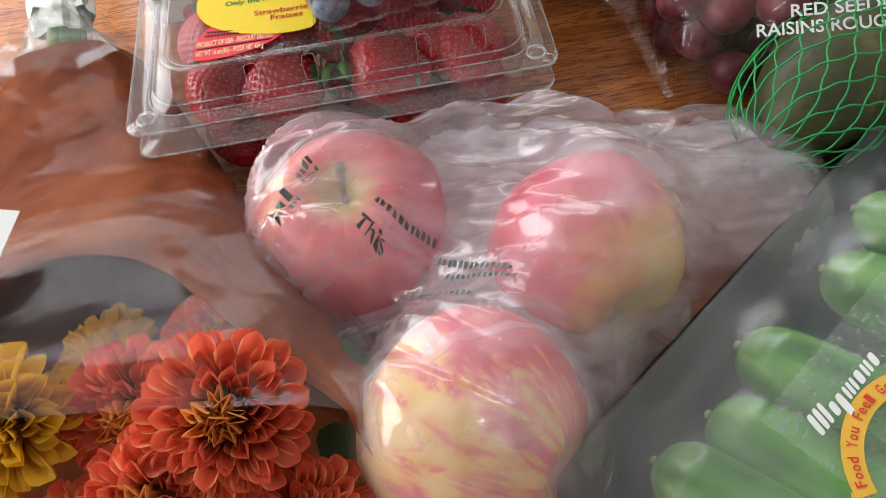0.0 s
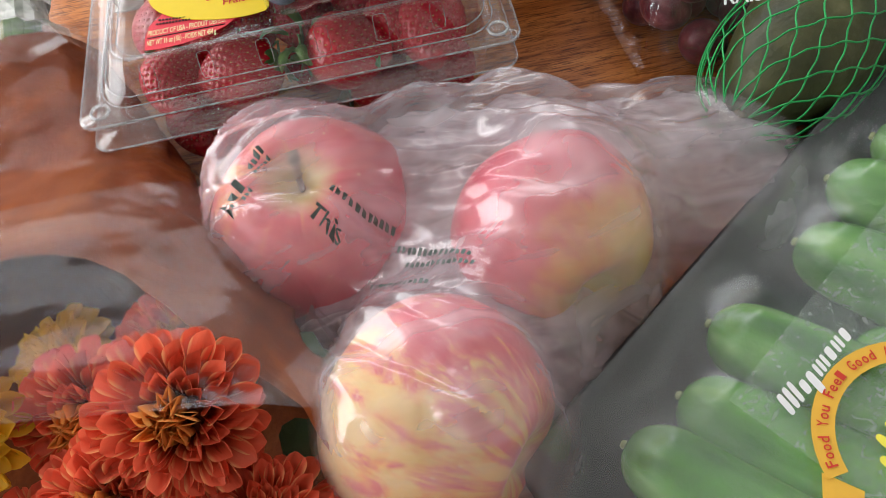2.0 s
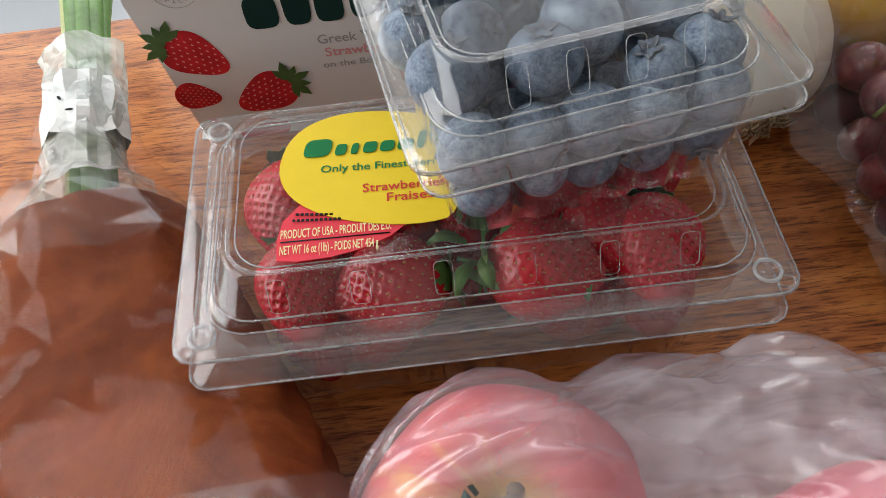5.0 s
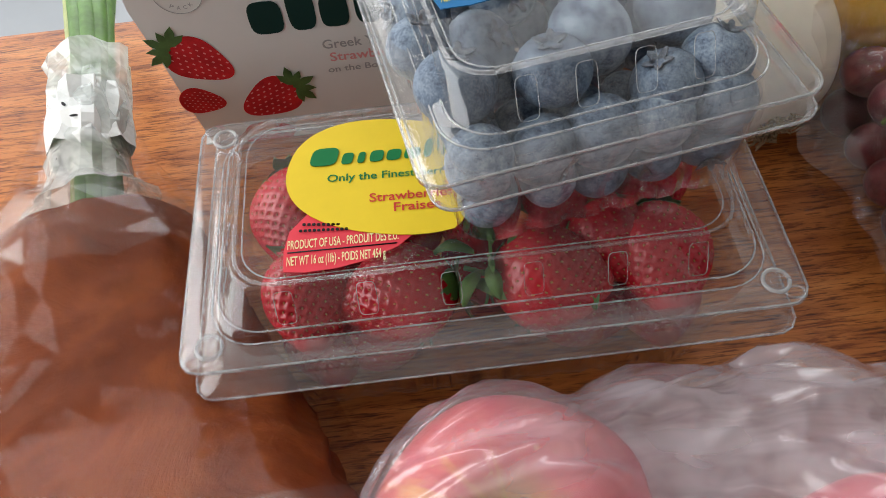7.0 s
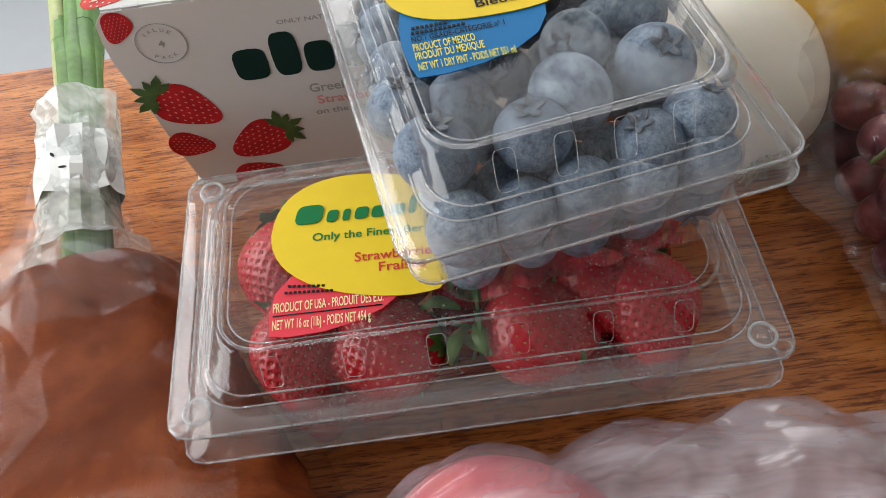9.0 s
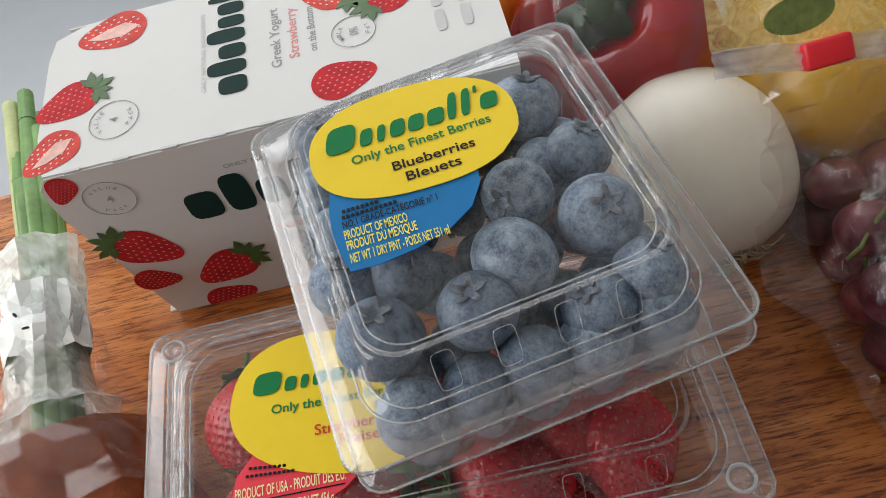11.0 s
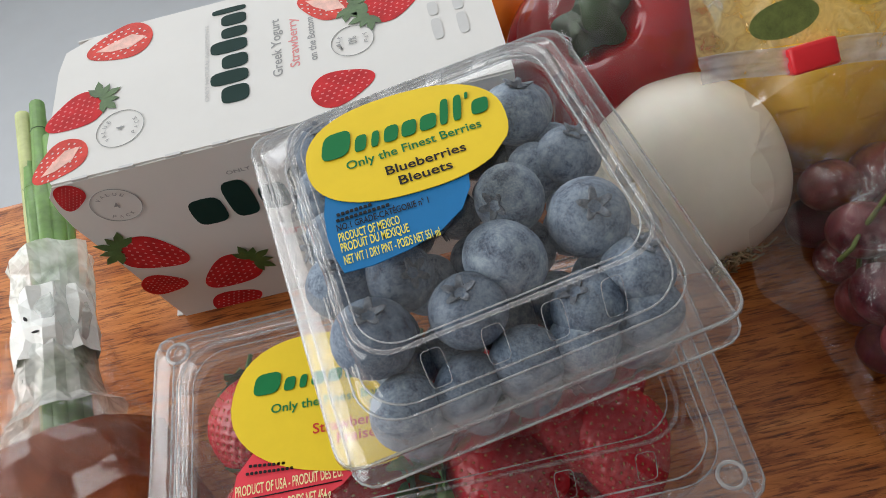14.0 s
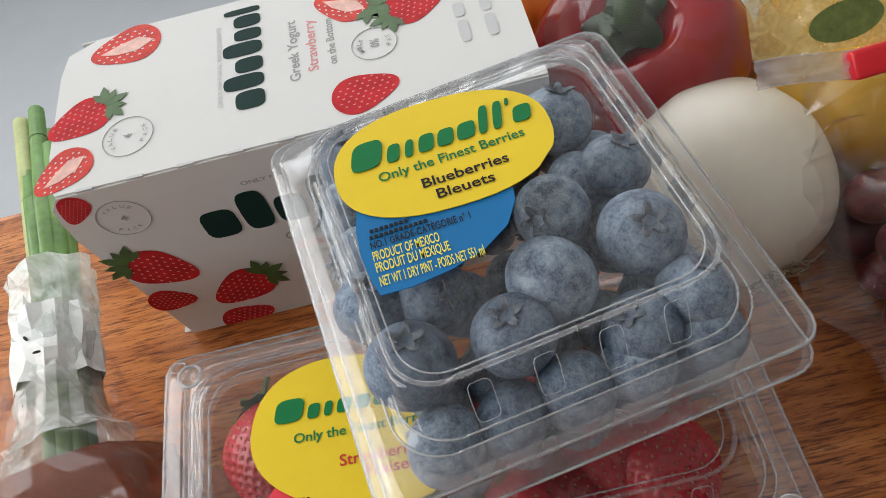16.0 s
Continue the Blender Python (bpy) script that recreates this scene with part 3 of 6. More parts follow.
# ---- berries in clear clamshells ----
def strawberry_meshes(seed):
    """Body with dimples, seeds and leaf cap of one berry, tip down along -z, about 3.6 cm long."""
    rnd = random.Random(seed)
    prof = lambda u: 0.0185 * (math.sin(math.pi * min(1, u * 0.93 + 0.045)) ** 0.62) * (0.72 + 0.38 * u)
    length, count = 0.04, 300
    spots = []
    for i in range(count):
        u = 0.05 + 0.9 * (i + 0.5) / count
        spots.append((u, (i * 2.39996) % (2 * math.pi)))
    squash = 1 + rnd.uniform(-0.08, 0.12)
    nu, na = 80, 100
    bm = bmesh.new()
    def place(u, a, k=0.0):
        r = prof(u) * (1 + 0.05 * math.sin(2 * a + seed) + 0.03 * math.sin(3 * a + 2 * seed)) + k
        return Vector((r * math.cos(a) * squash, r * math.sin(a), length * (u - 1)))
    spot_at = [place(u, a) for u, a in spots]
    rows = []
    spots_np = np.array([tuple(s) for s in spot_at])
    for i in range(nu + 1):
        u = i / nu
        row = []
        for j in range(na):
            p = place(u, 2 * math.pi * j / na)
            near = float(((spots_np - np.array(tuple(p))) ** 2).sum(1).min())
            row.append(bm.verts.new(p * (1 - 0.05 * math.exp(-near / 0.75e-6)) if 0.02 < u < 0.98 else p))
        rows.append(row)
    for a, b in zip(rows, rows[1:]):
        for j in range(na):
            bm.faces.new((a[j], a[(j + 1) % na], b[(j + 1) % na], b[j]))
    bm.faces.new(rows[0][::-1]); bm.faces.new(rows[-1])
    body = mesh_of("berry_flesh", bm, STRAWB)
    bm = bmesh.new()
    for p in spot_at:
        q = Vector((p.x, p.y, 0.004)).to_track_quat("Z", "Y").to_matrix().to_4x4()
        bmesh.ops.create_icosphere(bm, subdivisions=1, radius=1, matrix=Matrix.Translation(p * 0.972) @ q @ Matrix.Diagonal((0.00040, 0.00066, 0.0003, 1)))
    seeds = mesh_of("seeds", bm, SEED)
    bm = bmesh.new()
    for k in range(9):
        a = 2 * math.pi * k / 9 + rnd.uniform(-0.2, 0.2)
        lift, ln = rnd.uniform(-0.5, 0.35), rnd.uniform(0.0095, 0.0135)
        prev = None
        for s in range(6):
            t = s / 5
            w = 0.0044 * math.sin(math.pi * min(1, t * 0.9 + 0.12)) ** 0.8
            r, z = ln * t, 0.001 + lift * ln * t * t
            c, sn = math.cos(a), math.sin(a)
            cur = [bm.verts.new((r * c - e * w * sn, r * sn + e * w * c, z - abs(e) * 0.001)) for e in (-1, 0, 1)]
            if prev:
                for i in range(2):
                    bm.faces.new((prev[i], prev[i + 1], cur[i + 1], cur[i]))
            prev = cur
    tube([(0, 0, -0.001), (0.001, 0, 0.004), (0.003, 0.001, 0.009)], [0.0013, 0.001, 0.001], 6, bm)
    return body, seeds, mesh_of("leaf_cap", bm, LEAF)


S_BERRY = [strawberry_meshes(s) for s in (1, 5, 9)]


def strawberry(kind, m, scale):
    ob = thing("strawberry", m, "ripe red strawberry with green leaf cap in clear box", "strawberry", "strawberries in the clamshell")
    for name, me in zip(("flesh", "seed_speckle", "leaf_cap"), S_BERRY[kind]):
        part(name, me, STRAWB, ob)
    ob.scale = (scale * 1.08,) * 3
    return ob


def clamshell(name, m, label, w, d, base, base_w, base_d, rim, lid_rim, step, top, plateau_w, plateau_d, slots_x, slots_y, ribs, corner, fog):
    """A clear vented box: ribbed base, two flanges, a stepped lid with slots in its bevel."""
    box_ob = thing(name, m, label, "clamshell box")
    bw, bd = max(base_w + 0.001, w - 0.012), max(base_d + 0.001, d - 0.009)
    part("base", loft([(base, base_w - 0.006, base_d - 0.006, corner, 0), (base + 0.0015, base_w, base_d, corner, ribs), ((base + rim) / 2, (base_w + bw) / 2, (base_d + bd) / 2, corner, ribs), (rim - 0.004, bw, bd, corner, ribs * 0.6), (rim, bw, bd, corner, 0)], close_first=True), RIBBED, box_ob, "clear ribbed base")
    fw, fd = w - 0.0025, d + 0.0036
    part("base_flange", loft([(rim + 0.002, bw, bd, corner, 0), (rim + 0.002, fw, fd, 0.0065, 0), (rim + 0.0008, fw + 0.0004, fd + 0.0004, 0.0065, 0), (rim + 0.0006, fw - 0.001, fd - 0.001, 0.0065, 0)]), RIM, box_ob, "milky flange round the base")

    def slot(b, p):
        if b != 2:
            return False
        if abs(p.y) > abs(p.x) * (plateau_d / plateau_w):
            return any(abs(p.x - s) < 0.0027 for s in slots_x)
        return any(abs(p.y - s) < 0.0027 for s in slots_y)

    iw, idp = w - 0.009, d - 0.0075
    lid = part("lid", loft([(lid_rim, iw, idp, corner + 0.002, 0), (step, iw - 0.002, idp - 0.001, corner + 0.002, 0), (step + 0.001, iw - 0.004, idp - 0.0025, corner + 0.002, 0), (top - 0.001, plateau_w + 0.001, plateau_d + 0.001, corner, 0), (top, plateau_w, plateau_d, corner, 0)], n=1000, holes=slot), BEVEL, box_ob, "clear lid wall with a slotted bevel")
    part("lid_top", loft([(top, plateau_w, plateau_d, corner, 0), (top - 0.0008, plateau_w - 0.0025, plateau_d - 0.0025, corner, 0)], close_last=True), fog, lid, "misted flat top of the lid")
    part("lid_flange", loft([(lid_rim, iw, idp, corner + 0.002, 0), (lid_rim, w, d, 0.0065, 0), (lid_rim - 0.0012, w + 0.0004, d + 0.0004, 0.0065, 0), (lid_rim - 0.0014, w - 0.001, d - 0.001, 0.0065, 0)]), RIM, box_ob, "milky flange round the lid")
    # bright moulded bead along the lid's shoulder
    bead = [(x, y, top + 0.0001) for x, y in superloop(plateau_w - 0.001, plateau_d - 0.001, corner, 120)]
    part("shoulder_bead", tube(bead + bead[:1], 0.0007, 6), RIM, box_ob)
    for nm, ew, ed, er, ez, et in (("lid_edge", w, d, 0.0065, lid_rim - 0.0004, 0.00042), ("base_edge", fw + 0.0004, fd + 0.0004, 0.0065, rim + 0.0018, 0.0004), ("lid_fold", iw, idp, corner + 0.002, lid_rim + 0.0004, 0.00035), ("shoulder_fold", iw - 0.003, idp - 0.0018, corner + 0.002, step + 0.0006, 0.00035), ("stacking_fold", plateau_w - 0.0032, plateau_d - 0.0032, corner, top - 0.0006, 0.00028)):
        loop = [(x, y, ez) for x, y in superloop(ew, ed, er, 160)]
        part(nm, tube(loop + loop[:1], et, 5), EDGE, box_ob)
    # whitened tubes round the slot holes, drawing the glint of their rims
    zs0, zs1 = step + 0.0013, top - 0.0012
    for turn, spots, near, far in ((0, slots_x, idp - 0.003, plateau_d + 0.0012), (180, slots_x, idp - 0.003, plateau_d + 0.0012), (90, slots_y, iw - 0.0045, plateau_w + 0.0012), (270, slots_y, iw - 0.0045, plateau_w + 0.0012)):
        for s in spots:
            edge = []
            for u, v in blob(0, 0, 0.0029, 0.5, 0, 24, 5.0):
                edge.append((s + u, -near + (near - far) * (v + 0.5), zs0 + (zs1 - zs0) * (v + 0.5)))
            part("vent_slot", tube(edge + edge[:1], 0.00014, 4), EDGE, box_ob, m=pose(0, 0, 0, 0, 0, turn))
    for sx in (-1, 1):
        for sy in (-1, 1):
            if w < 0.08:
                continue
            ring = [(sx * (w - 0.009) + 0.0040 * math.cos(a), sy * (d - 0.008) + 0.0040 * math.sin(a), lid_rim + 0.0006) for a in [2 * math.pi * k / 20 for k in range(21)]]
            stud = part("corner_stud", tube(ring, 0.0007, 6), EDGE, box_ob)
            part("dome", revolve([(0.0034, 0), (0.0028, 0.0018), (0.0012, 0.0026)], 16), CLEAR, stud, m=pose(sx * (w - 0.009), sy * (d - 0.008), lid_rim + 0.0004))
            ring2 = [(sx * (w - 0.0045) + 0.0028 * math.cos(a), sy * (d - 0.0035) + 0.0020 * math.sin(a), lid_rim + 0.0004) for a in [2 * math.pi * k / 16 for k in range(17)]]
            part("corner_rib", tube(ring2, 0.0005, 5), RIM, box_ob)
    for sx in (-0.45, 0.1, 0.55):
        part("latch", boxed(sx * w - 0.006, sx * w + 0.006, -d - 0.0005, -d + 0.003, lid_rim - 0.006, lid_rim + 0.0012, 0.0008), CLEAR, box_ob)
    return box_ob


SB = (0.0, -0.012)
straw_box = clamshell("strawberry_clamshell", pose(SB[0], SB[1], 0.0), "clear plastic clamshell full of strawberries with yellow and red label", 0.095, 0.0508, 0.002, 0.076, 0.0375, 0.0490, 0.0615, 0.065, 0.0775, 0.0765, 0.0340,
                      [-0.061, -0.0365, -0.0115, 0.013, 0.038, 0.062], [-0.026, -0.009, 0.009, 0.026], 0.0012, 0.012, FOG)
rnd = random.Random(4)
# x, y, z of the crown, tilt, heading, size, kind
for x, y, z, rx, rz, s, k in [
    (-0.0095, -0.0235, 0.051, 87, -86, 0.90, 1), (0.002, -0.0235, 0.054, 84, 83, 0.90, 2), (0.060, -0.003, 0.053, 82, -4, 0.90, 0), (-0.060, -0.004, 0.051, 84, 5, 0.84, 0), (-0.063, 0.030, 0.055, 76, 4, 0.88, 2),
    (0.030, 0.029, 0.055, 78, 10, 0.92, 1), (0.064, 0.032, 0.053, 82, -4, 0.84, 2), (-0.034, 0.028, 0.053, 80, 30, 0.86, 1), (0.000, 0.027, 0.051, 84, 4, 0.86, 2), (-0.024, 0.004, 0.050, 86, -84, 0.78, 0), (0.034, -0.002, 0.052, 86, 40, 0.76, 1),
    (-0.022, -0.016, 0.021, 89, -80, 0.86, 2), (-0.060, -0.004, 0.022, 89, 10, 0.84, 1), (0.016, -0.016, 0.021, 89, 78, 0.86, 0), (0.064, -0.002, 0.022, 89, -6, 0.84, 2), (0.030, 0.026, 0.021, 90, 12, 0.86, 0), (-0.030, 0.026, 0.021, 90, -12, 0.86, 1), (0.000, 0.022, 0.021, 90, 6, 0.84, 0), (-0.064, 0.030, 0.022, 90, 4, 0.80, 0), (0.064, 0.030, 0.022, 90, 4, 0.80, 1)]:
    strawberry(k, pose(x + SB[0], y + SB[1], z, -rx, 0, rz), s)


for x, y, z, rz, ln in [(-0.002, -0.036, 0.059, 150, 0.014), (0.001, -0.036, 0.060, 190, 0.012), (-0.003, -0.031, 0.063, 80, 0.013), (0.004, -0.029, 0.064, 30, 0.015), (-0.004, -0.038, 0.056, 230, 0.012), (0.008, -0.034, 0.062, 330, 0.011), (0.032, -0.040, 0.052, 185, 0.011)]:
    bm = bmesh.new()
    prev = None
    for i in range(9):
        t = i / 8
        w = 0.0026 * math.sin(math.pi * (0.08 + 0.9 * t)) ** 0.8
        cur = [bm.verts.new((e * w, ln * t, 0.005 * math.sin(2.8 * t) - 0.0014 * abs(e))) for e in (-1, -0.5, 0, 0.5, 1)]
        if prev:
            for j in range(4):
                bm.faces.new((prev[j], prev[j + 1], cur[j + 1], cur[j]))
        prev = cur
    tagged(part("strawberry_leaf", bm, LEAF, None, "", pose(x, y, z, -14, 8, rz)), "green strawberry leaf lying between red strawberries", "leaf", "leaves among the strawberries")


def bars(name, parent, material, m, spans, height, slant=0.0):
    """A row of plain rounded blocks, standing for a mark that is not lettered: (start, end, low, high)."""
    for a, b, lo, hi in spans:
        cx, cy = (a + b) / 2, (lo + hi) / 2 * height
        part(name, flat([(x + slant * y, y) for x, y in blob(cx, cy, (b - a) / 2, (hi - lo) / 2 * height, 0, 20, 3.5)], 0, 0.0002), material, parent, m=m, smooth=False)


def oval_label(points_mid, a, b, turn, power=2.3):
    return blob(*points_mid, a, b, turn, 48, power)


SCRIPT = [(0.0, 0.17, 0.0, 1.0), (0.20, 0.27, 0.0, 0.62), (0.30, 0.345, 0.0, 0.6), (0.375, 0.46, 0.0, 0.62), (0.48, 0.57, 0.0, 0.6), (0.59, 0.69, 0.0, 0.6), (0.71, 0.76, 0.0, 1.0), (0.79, 0.84, 0.0, 1.0), (0.86, 0.88, 0.75, 1.0), (0.90, 1.0, 0.0, 0.6)]

# label on the strawberry lid
zl = 0.0777
red = part("red_label", flat([(-0.0455, -0.012), (-0.054, -0.018), (-0.0595, -0.024), (-0.0612, -0.031), (-0.0612, -0.0385), (-0.055, -0.0395), (-0.045, -0.0392), (-0.036, -0.0375), (-0.027, -0.034), (-0.0205, -0.029), (-0.0205, -0.02), (-0.03, -0.012)], zl), RED, straw_box, "red lower half of a paper label", pose(0.001 - SB[0], -0.003 - SB[1], 0), smooth=False)
yel = part("yellow_label", flat([(min(x, -0.0085), y) for x, y in oval_label((-0.0265, -0.006), 0.0345, 0.0235, radians(-14))], zl + 0.0005), YELLOW, straw_box, "yellow oval paper label", pose(0.001 - SB[0], -0.003 - SB[1], 0), smooth=False)
bars("brand_mark", yel, GREENINK, pose(-0.0535, 0.0005, zl + 0.001, 0, 0, -2), [(a * 0.052, b * 0.052, lo, hi) for a, b, lo, hi in SCRIPT], 0.0075, 0.2)
lettering("slogan", "Only the Finest Berries", GREENINK, yel, pose(-0.0475, -0.0065, zl + 0.001, 0, 0, -3), (0.042, 0.0042), slant=0.0)
lettering("fruit_name", "Strawberries", REDINK, yel, pose(-0.0345, -0.0165, zl + 0.001, 0, 0, -2), (0.026, 0.0048))
lettering("fruit_name", "Fraises", REDINK, yel, pose(-0.0272, -0.0212, zl + 0.001, 0, 0, -2), (0.0145, 0.0048))
lettering("origin_text", "PRODUCT OF USA - PRODUIT DES É.U.", CREAMINK, red, pose(-0.060, -0.0308, zl + 0.0006, 0, 0, -1.5), (0.0335, 0.0046))
lettering("weight_text", "NET WT 16 oz (1lb) - POIDS NET 454 g", CREAMINK, red, pose(-0.0602, -0.0367, zl + 0.0006, 0, 0, -1.5), (0.0295, 0.0046))
part("rule", flat([(-0.060, -0.0318), (-0.027, -0.0327), (-0.027, -0.0330), (-0.060, -0.0321)], zl + 0.0003), BLACKINK, red)
bars("small_print", red, BLACKINK, pose(-0.0555, -0.0225, zl + 0.0006, 0, 0, -8), [(0.0015 * i, 0.0015 * i + 0.0011, 0, 1) for i in range(8)], 0.0009)
bars("small_print", red, BLACKINK, pose(-0.0565, -0.0248, zl + 0.0006, 0, 0, -5), [(0.0014 * i, 0.0014 * i + 0.001, 0, 1) for i in range(11)], 0.0009)


def blueberry_meshes():
    bm = bmesh.new()
    n, rings = 28, []
    for i in range(19):
        t = math.pi * i / 18
        r, z = math.sin(t), -math.cos(t) * 0.88
        if t > 2.75:
            z -= 0.16 * ((t - 2.75) / 0.39)
        rings.append([bm.verts.new((r * math.cos(2 * math.pi * k / n), r * math.sin(2 * math.pi * k / n), z)) for k in range(n)] if 0 < i < 18 else [bm.verts.new((0, 0, z))])
    for a, b in zip(rings, rings[1:]):
        for k in range(n):
            if len(a) == 1:
                bm.faces.new((a[0], b[(k + 1) % n], b[k]))
            elif len(b) == 1:
                bm.faces.new((a[k], a[(k + 1) % n], b[0]))
            else:
                bm.faces.new((a[k], a[(k + 1) % n], b[(k + 1) % n], b[k]))
    skin = mesh_of("berry_skin", bm, BLUEB)
    bm = bmesh.new()
    rings = []
    for r, z, lobe in ((0.03, 0.70, 0), (0.13, 0.72, 0), (0.17, 0.80, 0.01), (0.22, 0.875, 0.05), (0.31, 0.905, 0.14), (0.32, 0.885, 0.145), (0.28, 0.83, 0.08)):
        ring = []
        for k in range(30):
            a = 2 * math.pi * k / 30
            q = r + lobe * math.cos(5 * a)
            ring.append(bm.verts.new((q * math.cos(a), q * math.sin(a), z + 0.3 * lobe * math.cos(5 * a))))
        rings.append(ring)
    for a, b in zip(rings, rings[1:]):
        for k in range(30):
            bm.faces.new((a[k], a[(k + 1) % 30], b[(k + 1) % 30], b[k]))
    bm.faces.new(rings[0][::-1])
    return skin, mesh_of("berry_crown", bm, CROWN)


B_SKIN, B_CROWN = blueberry_meshes()


def blueberry(x, y, z, r, toward):
    q = Vector(toward).to_track_quat("Z", "Y").to_matrix().to_4x4()
    ob = thing("blueberry", Matrix.Translation((x, y, z)) @ q, "dusty blue blueberry in a clear box", "blueberry", "blueberries in the clamshell")
    part("skin", B_SKIN, BLUEB, ob)
    part("crown", B_CROWN, CROWN, ob)
    ob.scale = (r, r, r)


BM = pose(0.0283, 0.0192, 0.0, 0, 0, 9.6)
blue_box = clamshell("blueberry_clamshell", BM, "clear clamshell of blueberries with yellow and blue label", 0.0556, 0.0608, 0.0785, 0.0440, 0.0550, 0.1105, 0.118, 0.1205, 0.134, 0.0420, 0.0440,
                     [-0.024, -0.008, 0.008, 0.024], [-0.024, -0.008, 0.008, 0.024], 0.0016, 0.011, FOGBLUE)
TOPS = [(0.062, 0.008, 0.118, 0.0118, (0.1, -0.3, 0.9)), (0.036, 0.001, 0.117, 0.0125, (-0.7, -0.7, -0.1)), (0.042, 0.024, 0.114, 0.011, (-0.5, -0.5, 0.5)), (0.023, -0.012, 0.117, 0.0112, (-0.1, 0.1, 1)), (0.071, -0.009, 0.112, 0.0105, (0.3, 0.3, 0.9)),
        (0.063, 0.034, 0.115, 0.0100, (0.3, 0.2, 0.9)), (0.051, 0.057, 0.114, 0.0115, (0.2, 0.3, 0.6)), (0.052, 0.036, 0.108, 0.0100, (1, 0, -0.2)), (-0.004, -0.013, 0.116, 0.0120, (0.1, 0.2, 1)), (0.005, 0.008, 0.111, 0.0110, (0.4, -0.3, 0.5)),
        (-0.012, 0.009, 0.112, 0.0108, (0.1, 0.2, 1)), (-0.015, 0.044, 0.110, 0.0110, (-1, 0, 0.4)), (-0.012, 0.063, 0.112, 0.0105, (0, 0.3, 1)), (-0.013, 0.026, 0.110, 0.0105, (-1, -0.3, 0.5)), (0.055, -0.015, 0.110, 0.0105, (-0.4, 0.1, 1)),
        (0.028, 0.055, 0.113, 0.011, (0.2, 0, 0.3)), (0.010, 0.052, 0.112, 0.011, (0.2, 0.5, 1)), (0.015, 0.030, 0.113, 0.0115, (0.2, -0.5, 0.2))]
for b in TOPS:
    blueberry(*b)
for layer, (z, hw, hd) in enumerate(((0.0900, 0.0335, 0.0445), (0.1030, 0.0355, 0.0440))):
    for i in range(5):
        for j in range(5):
            if layer == 1 and 0 < i < 4 and 0 < j < 4:
                continue
            r = rnd.uniform(0.0092, 0.0110)
            p = BM @ Vector((-hw + 2 * hw * i / 4 + rnd.uniform(-0.001, 0.001), -hd + 2 * hd * j / 4 + rnd.uniform(-0.001, 0.001), z + rnd.uniform(-0.0015, 0.0015)))
            blueberry(p.x, p.y, p.z, r, (rnd.uniform(-1, 1), rnd.uniform(-1, 1), rnd.uniform(-0.6, 0.8)))

# label on the blueberry lid, written in the room's axes
zb = 0.1342
back = BM.inverted()
blu = part("blue_label", flat([(-0.0085, 0.028), (-0.0098, 0.018), (-0.0095, 0.010), (-0.008, 0.003), (-0.006, -0.0025), (0.002, -0.0022), (0.012, 0.0), (0.021, 0.0035), (0.028, 0.009), (0.0315, 0.016), (0.032, 0.022), (0.02, 0.03)], zb), BLUE, blue_box, "blue lower half of a paper label", back, smooth=False)
yel2 = part("yellow_label", flat([p for p in oval_label((0.0165, 0.0375), 0.030, 0.0195, radians(3), 2.4) if not (p[0] > 0.041 and p[1] < 0.029)], zb + 0.0005), YELLOW, blue_box, "yellow oval paper label", back, smooth=False)
bars("brand_mark", yel2, GREENINK, pose(-0.009, 0.0365, zb + 0.001, 0, 0, 5), [(a * 0.051, b * 0.051, lo, hi) for a, b, lo, hi in SCRIPT], 0.0098, 0.25)
lettering("slogan", "Only the Finest Berries", GREENINK, yel2, pose(-0.0015, 0.0317, zb + 0.001, 0, 0, 5.5), (0.0405, 0.0044))
lettering("fruit_name", "Blueberries", BLACKINK, yel2, pose(0.0095, 0.0262, zb + 0.001, 0, 0, 5), (0.0235, 0.0046))
lettering("fruit_name", "Bleuets", BLACKINK, yel2, pose(0.0127, 0.0217, zb + 0.001, 0, 0, 5), (0.0155, 0.0046))
bars("small_print", blu, BLACKINK, pose(-0.0062, 0.0162, zb + 0.0006, 0, 0, 5), [(0.0013 * i, 0.0013 * i + 0.001, 0, 1) for i in range(8)], 0.001)
bars("small_print", blu, BLACKINK, pose(-0.0065, 0.0142, zb + 0.0006, 0, 0, 5), [(0.0013 * i, 0.0013 * i + 0.001, 0, 1) for i in range(12)], 0.001)
lettering("grade_text", "NO.1 GRADE-CATÉGORIE n° 1", BLACKINK, blu, pose(-0.0065, 0.0112, zb + 0.0006, 0, 0, 5), (0.0262, 0.0032))
lettering("origin_text", "PRODUCT OF MEXICO", YELLOWINK, blu, pose(-0.0063, 0.0075, zb + 0.0006, 0, 0, 4.5), (0.0172, 0.0042))
lettering("origin_text", "PRODUIT DU MEXIQUE", YELLOWINK, blu, pose(-0.006, 0.0040, zb + 0.0006, 0, 0, 4.5), (0.019, 0.0042))
lettering("volume_text", "NET WT 1 DRY PINT - POIDS NET 551 ml", YELLOWINK, blu, pose(-0.0055, -0.0002, zb + 0.0006, 0, 0, 4.5), (0.0265, 0.0042))


# ---- yogurt carton ----
YX0, YX1, YY0, YY1, YZ = -0.122, 0.057, 0.090, 0.172, 0.101
carton = thing("yogurt_carton", pose(0, 0, 0), "white cardboard yogurt four-pack carton printed with red strawberries", "carton")


def panel(name, points, m, parent=carton, material=CARTON):
    bm = flat(points, 0, 0.0008)
    return part(name, bm, material, parent, m=m, smooth=False)


